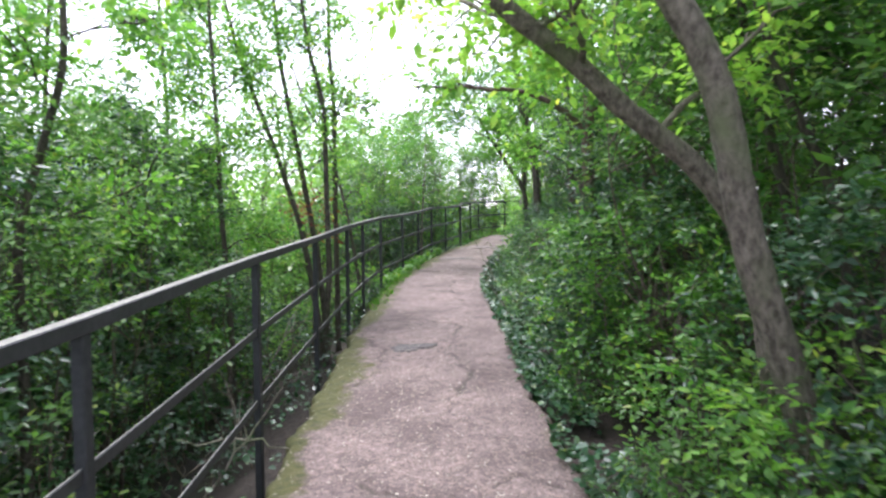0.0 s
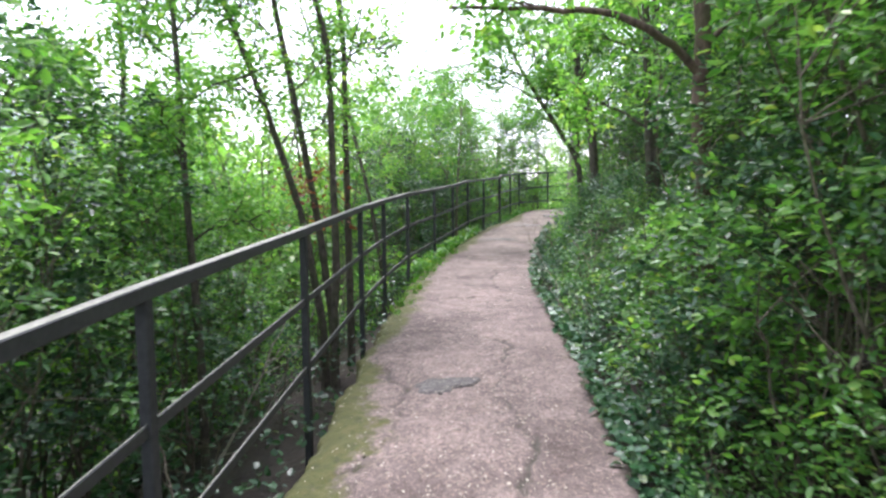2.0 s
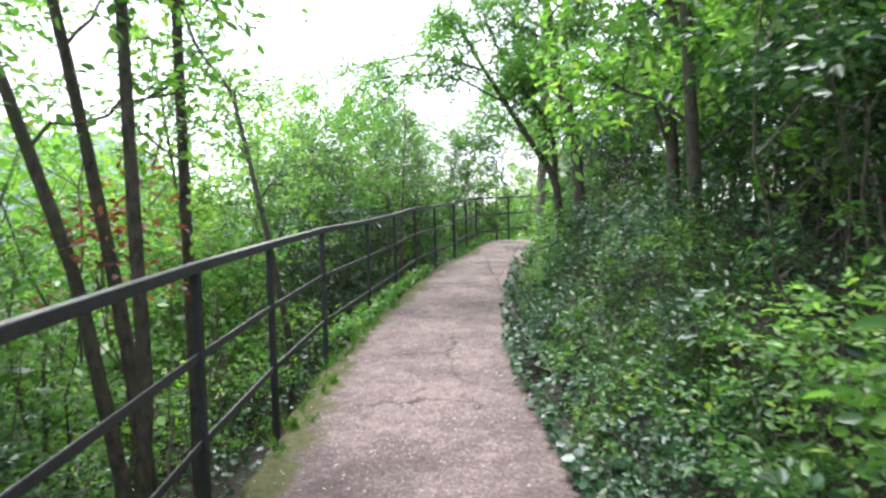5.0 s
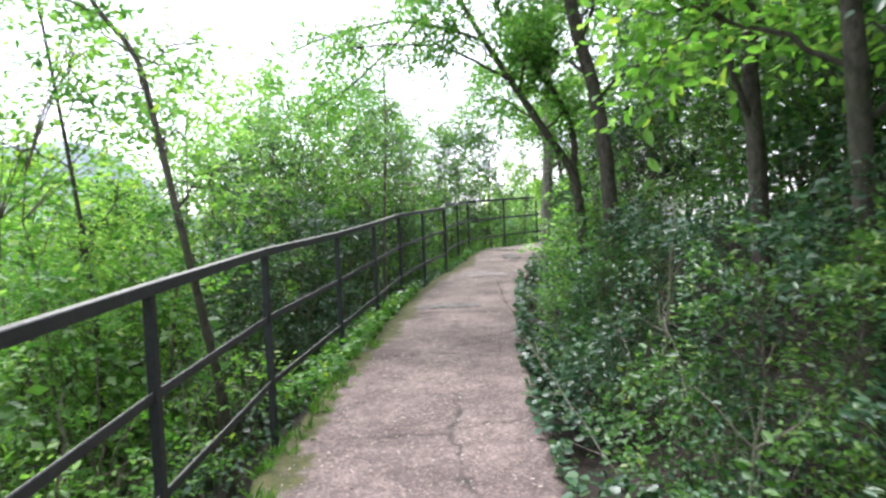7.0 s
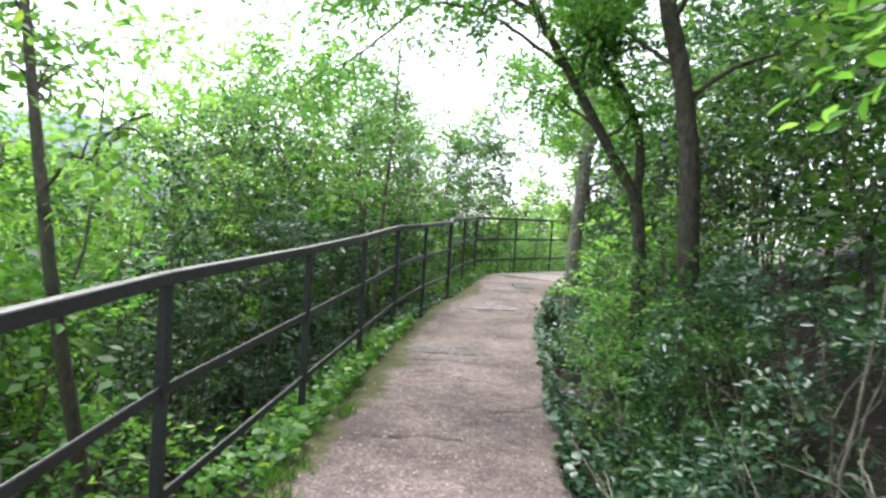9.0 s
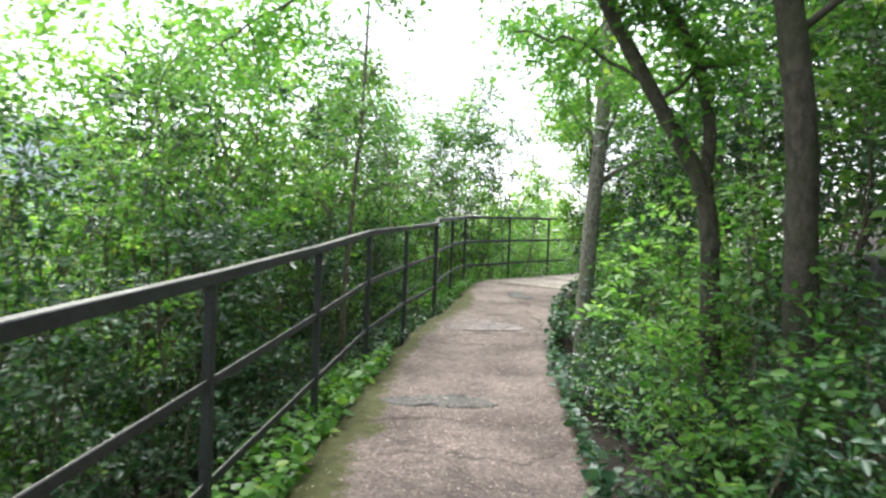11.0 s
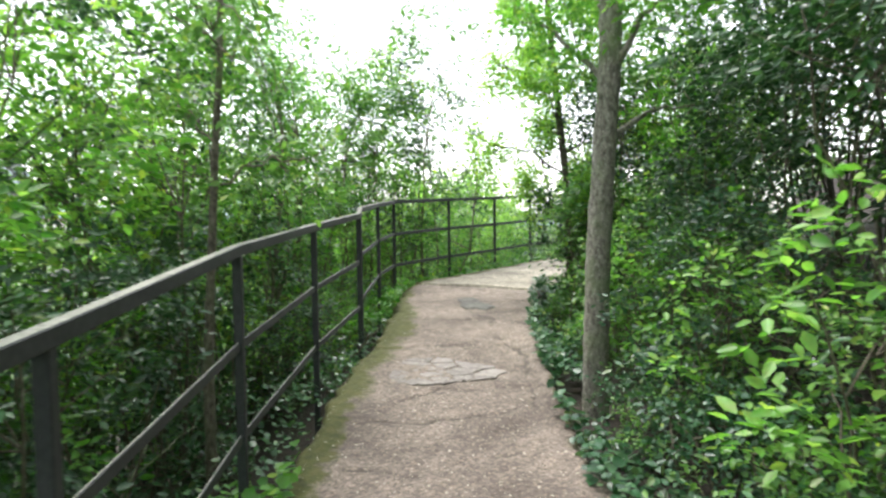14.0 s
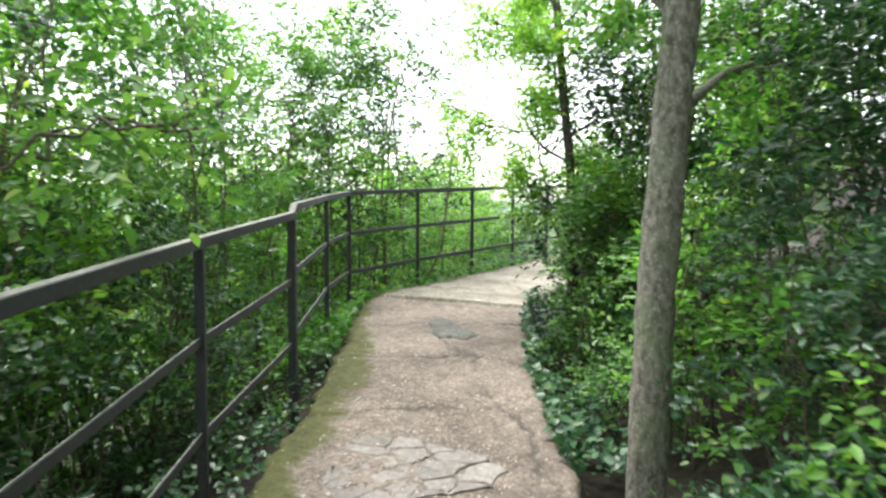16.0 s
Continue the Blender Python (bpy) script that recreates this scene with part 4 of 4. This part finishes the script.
T = make_tree
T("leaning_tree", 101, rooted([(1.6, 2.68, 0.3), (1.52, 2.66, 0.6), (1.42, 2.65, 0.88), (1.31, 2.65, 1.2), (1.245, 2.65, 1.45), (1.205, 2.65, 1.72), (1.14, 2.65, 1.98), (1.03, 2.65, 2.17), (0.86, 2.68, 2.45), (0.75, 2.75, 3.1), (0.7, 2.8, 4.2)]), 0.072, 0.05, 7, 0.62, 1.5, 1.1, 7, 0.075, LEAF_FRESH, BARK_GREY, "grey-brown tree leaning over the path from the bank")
T("leaning_tree", 102, rooted([(1.78, 3.35, 0.4), (1.68, 3.35, 1.2), (1.45, 3.35, 1.57), (1.22, 3.35, 1.78), (1.0, 3.35, 1.92), (0.86, 3.35, 2.08), (0.72, 3.35, 2.2), (0.54, 3.35, 2.32), (0.37, 3.35, 2.46), (0.1, 3.4, 2.9)]), 0.066, 0.045, 6, 0.6, 1.3, 1.3, 7, 0.065, LEAF_LIGHTENED, BARK_GREY, "pale grey tree bending far out over the path", [([(0.85, 3.3, 2.1), (0.5, 3.9, 2.5), (0.1, 4.6, 2.9), (-0.2, 5.2, 3.15)], 0.022), ([(0.6, 3.3, 2.3), (0.7, 4.0, 2.7), (0.6, 4.8, 3.0)], 0.02)])
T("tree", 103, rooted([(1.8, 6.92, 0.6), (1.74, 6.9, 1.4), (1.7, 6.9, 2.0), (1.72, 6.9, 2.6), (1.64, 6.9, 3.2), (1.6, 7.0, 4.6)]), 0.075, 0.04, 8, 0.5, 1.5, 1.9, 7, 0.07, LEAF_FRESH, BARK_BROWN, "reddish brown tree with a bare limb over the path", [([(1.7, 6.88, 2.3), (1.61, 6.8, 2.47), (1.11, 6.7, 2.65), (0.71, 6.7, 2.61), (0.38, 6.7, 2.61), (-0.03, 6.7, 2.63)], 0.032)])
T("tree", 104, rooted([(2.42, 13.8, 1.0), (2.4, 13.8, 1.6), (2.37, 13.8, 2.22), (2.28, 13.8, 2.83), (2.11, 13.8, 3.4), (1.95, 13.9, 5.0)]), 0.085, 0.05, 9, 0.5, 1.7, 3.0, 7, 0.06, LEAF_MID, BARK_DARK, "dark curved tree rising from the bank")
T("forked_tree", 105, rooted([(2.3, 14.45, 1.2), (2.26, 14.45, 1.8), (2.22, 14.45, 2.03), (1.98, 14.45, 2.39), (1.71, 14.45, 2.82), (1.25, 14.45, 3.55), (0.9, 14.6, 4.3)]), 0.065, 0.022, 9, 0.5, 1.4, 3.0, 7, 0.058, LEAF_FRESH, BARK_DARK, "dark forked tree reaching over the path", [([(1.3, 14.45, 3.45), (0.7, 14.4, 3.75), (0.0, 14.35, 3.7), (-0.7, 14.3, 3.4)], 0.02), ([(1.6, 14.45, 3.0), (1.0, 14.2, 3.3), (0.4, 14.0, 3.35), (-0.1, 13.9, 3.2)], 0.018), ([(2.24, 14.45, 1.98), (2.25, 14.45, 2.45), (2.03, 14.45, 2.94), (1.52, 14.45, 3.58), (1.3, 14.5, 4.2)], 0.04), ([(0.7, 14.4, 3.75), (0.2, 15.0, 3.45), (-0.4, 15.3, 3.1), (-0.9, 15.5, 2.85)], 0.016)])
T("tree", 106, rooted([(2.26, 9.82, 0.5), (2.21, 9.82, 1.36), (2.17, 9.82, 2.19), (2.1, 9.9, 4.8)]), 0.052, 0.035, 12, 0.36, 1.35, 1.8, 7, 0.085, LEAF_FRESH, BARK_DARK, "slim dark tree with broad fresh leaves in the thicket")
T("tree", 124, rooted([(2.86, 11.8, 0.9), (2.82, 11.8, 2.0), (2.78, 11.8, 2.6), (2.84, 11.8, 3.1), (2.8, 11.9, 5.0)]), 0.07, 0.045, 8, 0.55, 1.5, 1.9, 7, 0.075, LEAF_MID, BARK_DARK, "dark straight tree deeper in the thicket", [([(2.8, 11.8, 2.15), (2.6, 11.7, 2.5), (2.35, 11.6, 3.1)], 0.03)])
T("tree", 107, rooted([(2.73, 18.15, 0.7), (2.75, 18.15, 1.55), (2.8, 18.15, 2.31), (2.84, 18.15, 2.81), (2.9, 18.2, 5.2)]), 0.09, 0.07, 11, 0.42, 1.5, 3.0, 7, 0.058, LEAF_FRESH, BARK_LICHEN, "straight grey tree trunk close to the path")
T("tree", 108, rooted([(3.9, 21.3, 0.9), (3.85, 21.3, 2.18), (3.78, 21.3, 2.7), (3.7, 21.3, 3.4), (3.6, 21.4, 4.8)]), 0.05, 0.03, 16, 0.22, 1.15, 5.0, 7, 0.05, LEAF_LIGHTENED, BARK_DARK, "slim dark tree at the bend")
DIM = "thin dark tree stem leaning inside the thicket"
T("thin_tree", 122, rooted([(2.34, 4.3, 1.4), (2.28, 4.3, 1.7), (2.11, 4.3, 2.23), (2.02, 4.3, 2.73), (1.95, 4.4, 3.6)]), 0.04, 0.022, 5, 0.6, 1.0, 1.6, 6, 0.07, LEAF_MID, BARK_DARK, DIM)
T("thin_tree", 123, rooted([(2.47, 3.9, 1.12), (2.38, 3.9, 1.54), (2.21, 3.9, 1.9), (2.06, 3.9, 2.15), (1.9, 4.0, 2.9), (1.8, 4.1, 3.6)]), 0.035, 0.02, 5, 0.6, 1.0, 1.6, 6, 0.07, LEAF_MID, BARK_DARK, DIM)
SAP = "slim leafy sapling rising behind the railing"
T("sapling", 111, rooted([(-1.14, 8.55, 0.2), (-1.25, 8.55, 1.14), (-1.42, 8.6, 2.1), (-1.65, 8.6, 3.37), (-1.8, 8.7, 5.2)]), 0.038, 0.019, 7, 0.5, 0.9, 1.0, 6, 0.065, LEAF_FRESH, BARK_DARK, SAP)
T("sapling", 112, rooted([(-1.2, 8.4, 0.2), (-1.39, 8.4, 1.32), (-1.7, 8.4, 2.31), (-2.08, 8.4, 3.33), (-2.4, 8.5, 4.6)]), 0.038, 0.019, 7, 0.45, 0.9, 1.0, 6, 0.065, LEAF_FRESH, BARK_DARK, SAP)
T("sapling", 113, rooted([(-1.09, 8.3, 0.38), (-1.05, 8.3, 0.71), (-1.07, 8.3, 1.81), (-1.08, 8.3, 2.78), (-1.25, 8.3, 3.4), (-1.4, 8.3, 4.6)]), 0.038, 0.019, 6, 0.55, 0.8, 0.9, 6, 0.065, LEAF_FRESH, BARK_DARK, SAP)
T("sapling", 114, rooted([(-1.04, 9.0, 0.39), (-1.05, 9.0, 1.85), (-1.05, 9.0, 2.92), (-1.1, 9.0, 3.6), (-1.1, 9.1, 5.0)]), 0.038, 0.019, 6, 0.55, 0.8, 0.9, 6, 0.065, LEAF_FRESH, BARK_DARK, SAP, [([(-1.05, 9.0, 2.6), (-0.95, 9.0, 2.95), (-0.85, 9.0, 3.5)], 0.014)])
T("sapling", 115, rooted([(-1.01, 12.0, 0.34), (-1.16, 11.9, 1.35), (-1.37, 12.1, 2.2), (-1.55, 12.3, 2.88), (-1.9, 12.4, 3.3), (-2.2, 12.5, 4.2)]), 0.036, 0.014, 7, 0.42, 1.0, 0.6, 6, 0.06, LEAF_LIGHTENED, BARK_DARK, SAP)
T("sapling", 116, rooted([(-2.3, 13.1, 0.8), (-2.35, 13.1, 1.49), (-2.42, 13.1, 2.15), (-2.5, 13.1, 2.8), (-2.6, 13.1, 3.6)]), 0.03, 0.012, 8, 0.3, 1.1, 1.1, 6, 0.06, LEAF_LIGHTENED, BARK_DARK, SAP)
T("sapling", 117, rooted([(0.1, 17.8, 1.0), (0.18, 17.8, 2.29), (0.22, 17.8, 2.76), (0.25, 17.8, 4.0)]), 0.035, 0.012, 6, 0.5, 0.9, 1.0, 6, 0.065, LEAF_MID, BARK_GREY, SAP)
T("sapling", 118, rooted([(-3.3, 6.6, 0.5), (-3.5, 6.8, 1.6), (-3.62, 6.97, 2.55), (-3.5, 7.0, 4.2)]), 0.045, 0.015, 9, 0.4, 1.3, 2.2, 6, 0.065, LEAF_LIGHTENED, BARK_DARK, SAP)
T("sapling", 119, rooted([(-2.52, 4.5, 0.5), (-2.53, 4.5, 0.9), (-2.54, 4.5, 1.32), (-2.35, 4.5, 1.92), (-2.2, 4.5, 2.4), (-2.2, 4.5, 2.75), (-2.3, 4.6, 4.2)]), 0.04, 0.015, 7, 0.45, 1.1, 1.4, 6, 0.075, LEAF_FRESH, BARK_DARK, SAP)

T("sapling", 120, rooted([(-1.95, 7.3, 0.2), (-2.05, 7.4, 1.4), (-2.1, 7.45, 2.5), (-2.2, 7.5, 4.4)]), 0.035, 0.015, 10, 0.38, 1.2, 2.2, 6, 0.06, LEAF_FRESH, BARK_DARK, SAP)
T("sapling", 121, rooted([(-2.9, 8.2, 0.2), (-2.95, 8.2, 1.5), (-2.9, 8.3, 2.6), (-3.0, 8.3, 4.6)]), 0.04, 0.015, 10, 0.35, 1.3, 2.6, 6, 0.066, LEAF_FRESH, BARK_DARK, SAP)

# bare and dead stems in the undergrowth
def bare_branch(seed, line, r, material, label, forks=3):
    """A leafless stem with a few forks."""
    rng = np.random.default_rng(seed)
    root = new("bare_branch")
    origin = np.array(line[0])
    root.location = origin
    c = smooth_line([np.array(p) - origin for p in line], 0.1)
    c[1:-1] += rng.normal(0, 0.008, (len(c) - 2, 3))
    part("stem", raw_mesh("stem", *tube_arrays(c, np.linspace(r, r * 0.35, len(c)), 6, rng, 0.06), True), material, root)
    for k in range(forks):
        j = int(len(c) * rng.uniform(0.25, 0.8))
        way = unit(unit(c[-1] - c[0]) + rng.normal(0, 0.6, 3))
        f = stem_curve(rng, c[j], c[j] + way * rng.uniform(0.2, 0.5), rng.normal(0, 0.03, 3), 5)
        part("fork", raw_mesh("fork", *tube_arrays(f, np.linspace(r * 0.5, 0.002, 5), 4), True), material, root)
    return tagged(root, label, "branch")


DEAD = "bare dead branch standing in the undergrowth"
brng = np.random.default_rng(31)
for k in range(16):
    p = beside_right(1.5 + 1.45 * k + brng.uniform(-0.4, 0.4), brng.uniform(0.7, 1.15))
    z = land_at(*p)
    tip = p + brng.normal(0, 0.28, 2)
    bare_branch(200 + k, [(p[0], p[1], z - 0.08), ((p + tip)[0] / 2 + 0.04, (p + tip)[1] / 2, z + 0.5), (tip[0], tip[1], z + brng.uniform(0.8, 1.6))], brng.uniform(0.007, 0.013), BARK_PALE if k % 2 else BARK_TWIG, DEAD)
for k in range(14):
    p = beside_right(8.3 + 0.34 * k + brng.uniform(-0.2, 0.2), brng.uniform(0.35, 0.9))
    z = land_at(*p)
    tip = p + brng.normal(0, 0.4, 2)
    bare_branch(270 + k, [(p[0], p[1], z - 0.08), ((p + tip)[0] / 2, (p + tip)[1] / 2 + 0.05, z + 0.35), (tip[0], tip[1], z + brng.uniform(0.45, 1.1))], brng.uniform(0.005, 0.01), BARK_PALE if k % 3 else BARK_TWIG, DEAD, 5)
for k in range(24):
    p = beside_left(1.6 + 0.9 * k + brng.uniform(-0.4, 0.4), brng.uniform(0.5, 1.3))
    z = land_at(*p)
    tip = p + brng.normal(0, 0.45, 2)
    bare_branch(230 + k, [(p[0], p[1], z - 0.08), ((p + tip)[0] / 2, (p + tip)[1] / 2 + 0.05, z + 0.5), (tip[0], tip[1], z + brng.uniform(0.9, 1.5))], brng.uniform(0.008, 0.014), BARK_PALE if k % 2 else BARK_TWIG, DEAD, 4)


def grass(name, s0, s1, d0, d1, tufts, seed, label):
    """Grass blades in tufts along the mossy rim."""
    rng = np.random.default_rng(seed)
    c = np.array([beside_left(a, b) for a, b in zip(rng.uniform(s0, s1, tufts), rng.uniform(d0, d1, tufts))])
    at = np.repeat(c, 14, 0) + rng.normal(0, 0.02, (tufts * 14, 2))
    at = np.column_stack([at, rise(at[:, 1]) - 0.005])
    along = np.array([0, 0, 0.8]) + rng.normal(0, 0.5, (len(at), 3))
    blade = (OVAL[0] * (1, 0.14, 1), OVAL[1])
    me = leaf_mesh(name, at, along, rng.normal(0, 1, (len(at), 3)), rng.uniform(0.04, 0.11, len(at)), blade)
    return tagged(part(name, me, LEAF_COVER), label, "grass", kind="stuff")


grass("grass", 8.8, 13.6, -0.17, 0.0, 38, 3, "short green grass tufts growing on the mossy rim")

# ground cover along both rims, joined
def cover(name, beside, s0, s1, d0, d1, count, leaf, material, label, seed, lift=0.1):
    rng = np.random.default_rng(seed)
    s, d = rng.uniform(s0, s1, count), d0 + (d1 - d0) * rng.uniform(0, 1, count) ** 1.3
    if beside is beside_right:
        open_to = np.array([any(a < v < b for a, b in HOLLOWS) for v in s]) & (d > 0.06)
        s, d, count = s[~open_to], d[~open_to], int((~open_to).sum())
    clump = np.sin(s * 5.1) + np.sin(s * 2.3 + 1) + np.sin(d * 9 + s) > rng.normal(-0.7, 0.9, count)
    s, d = s[clump], d[clump]
    at = np.array([beside(a, b) for a, b in zip(s, d)])
    z = np.where(d < 0, rise(at[:, 1]) + 0.004, np.maximum(land(at[:, 0], at[:, 1]), rise(at[:, 1]) - 0.35 * np.abs(d) - 0.12))
    at = np.column_stack([at, z + rng.uniform(0.0, lift, len(z)) + 0.01])
    along = rng.normal(0, 1, (len(z), 3)) * (1, 1, 0.35)
    normal = np.array([0, 0, 1.0]) + rng.normal(0, 0.45, (len(z), 3))
    me = leaf_mesh(name, at, along, normal, leaf * rng.uniform(0.55, 1.3, len(z)), BROAD)
    return tagged(part(name, me, material), label, "ground cover", kind="stuff")


cover("ivy", beside_right, -1, 28, -0.06, 0.5, 15000, 0.055, LEAF_IVY, "dark green ivy creeping over the path's edge", 5, 0.16)
# ivy on this side uses LEAF_DARK, so its shade is in the colour
cover("ivy", beside_left, 17, 21.2, 0.0, 0.7, 1500, 0.04, LEAF_DARK, "sparse ivy below the railing, shade put into its leaf colour", 8, 0.2)
cover("leafy_ground_cover", beside_left, 21.2, 27, -0.03, 0.6, 3200, 0.06, LEAF_COVER, "bright green leafy ground cover at the bend", 12, 0.2)
cover("leafy_ground_cover", beside_left, 12.4, 17, -0.03, 0.55, 3000, 0.06, LEAF_COVER, "bright green leafy ground cover below the railing", 6, 0.2)
cover("ivy", beside_left, -1, 13, 0.05, 0.9, 1700, 0.045, LEAF_DARK, "dark ivy below the railing, shade put into its leaf colour", 7, 0.12)

# pale bits fallen on the path
rng = np.random.default_rng(9)
count = 13000
k = rng.integers(first, len(LR) - 400, count)
u = np.clip(rng.normal(0.52, 0.26, count), 0.03, 0.97)[:, None]
xy = LR[k] * (1 - u) + RM[k] * u
at = np.column_stack([xy, rise(xy[:, 1]) + 0.011])
bits = leaf_mesh("litter", at, rng.normal(0, 1, (count, 3)) * (1, 1, 0.08), np.array([0, 0, 1.0]) + rng.normal(0, 0.2, (count, 3)), 0.006 + 0.022 * rng.uniform(0, 1, count) ** 2.2, SIMPLE)
tagged(part("litter", bits, FLECK), "pale fallen bits scattered over the concrete", "litter", kind="stuff")

# ---- distance ----
def hill_z(x, v):
    """Height of the far hillside; v runs from its foot to its crest."""
    t = np.clip((-195 - x) / 120, 0, 1)
    amp = 58 + 72 * t * t * (3 - 2 * t) + 9 * np.sin(x * 0.017 + 1)
    return -40 + amp * np.sin(v * math.pi / 2) ** 0.8 * np.clip(1.2 - (x + 300) / 900, 0.25, 1) + 2.2 * np.sin(x * 0.4 + 9 * v) * (v > 0.1)


def hill_y(x, v):
    return 520 + 260 * v - 0.0002 * (x + 200) ** 2


hx = np.linspace(-900, 500, 70)
hv = np.stack([np.stack([hx, hill_y(hx, v), hill_z(hx, v)], 1) for v in np.linspace(0, 1, 14)])
i, j = np.meshgrid(np.arange(13), np.arange(69), indexing="ij")
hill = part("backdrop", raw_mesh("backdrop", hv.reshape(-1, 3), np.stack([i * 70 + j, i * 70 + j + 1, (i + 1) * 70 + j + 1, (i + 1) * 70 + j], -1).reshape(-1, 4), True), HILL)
tagged(hill, "wooded hill across the valley, haze painted into its colour", "hill", kind="structure")


def box_mesh(name, x0, x1, y0, y1, z0, z1):
    v = [(x, y, z) for z in (z0, z1) for y in (y0, y1) for x in (x0, x1)]
    return raw_mesh(name, v, [(0, 2, 3, 1), (4, 5, 7, 6), (0, 1, 5, 4), (2, 6, 7, 3), (0, 4, 6, 2), (1, 3, 7, 5)])


def house(x, v, w, d, h, turn):
    """A far pale house: walls, gable roof with eaves, and windows in rows."""
    root = new("house")
    root.location, root.rotation_euler = (x, float(hill_y(x, v)) - 4, float(hill_z(x, v)) - 0.6), (0, 0, turn)
    part("wall", box_mesh("wall", -w / 2, w / 2, -d / 2, d / 2, -3, h), PLASTER, root)
    e, top = 0.7, h + 0.34 * d
    rv = [(-w / 2 - e, -d / 2 - e, h), (w / 2 + e, -d / 2 - e, h), (w / 2 + e, d / 2 + e, h), (-w / 2 - e, d / 2 + e, h), (-w / 2 - e, 0, top), (w / 2 + e, 0, top)]
    bm = bmesh.new()
    vs = [bm.verts.new(p) for p in rv]
    for f in ((0, 1, 5, 4), (2, 3, 4, 5), (0, 4, 3), (1, 2, 5), (3, 2, 1, 0)):
        bm.faces.new([vs[k] for k in f])
    part("roof", bm, ROOF_TILE, root)
    n = int(w // 3.2)
    for r in range(int(h // 3)):
        for k in range(n):
            cx = -w / 2 + (k + 0.5) * w / n
            part("window", box_mesh("window", cx - 0.55, cx + 0.55, -d / 2 - 0.06, -d / 2 + 0.1, 0.9 + 3 * r, 2.3 + 3 * r), GLASS_DARK, root)
    return tagged(root, "pale plastered house with haze-greyed clay roof across the valley", "house", "houses across the valley")


for x, v, w, d, h, turn in ((-235, 0.3, 17, 10, 6.5, 0.2), (-205, 0.22, 13, 9, 6.2, -0.3), (-170, 0.34, 20, 11, 9.2, 0.1), (-275, 0.2, 15, 10, 6.4, 0.4), (-140, 0.27, 14, 9, 6.3, -0.1)):
    house(x, v, w, d, h, turn)
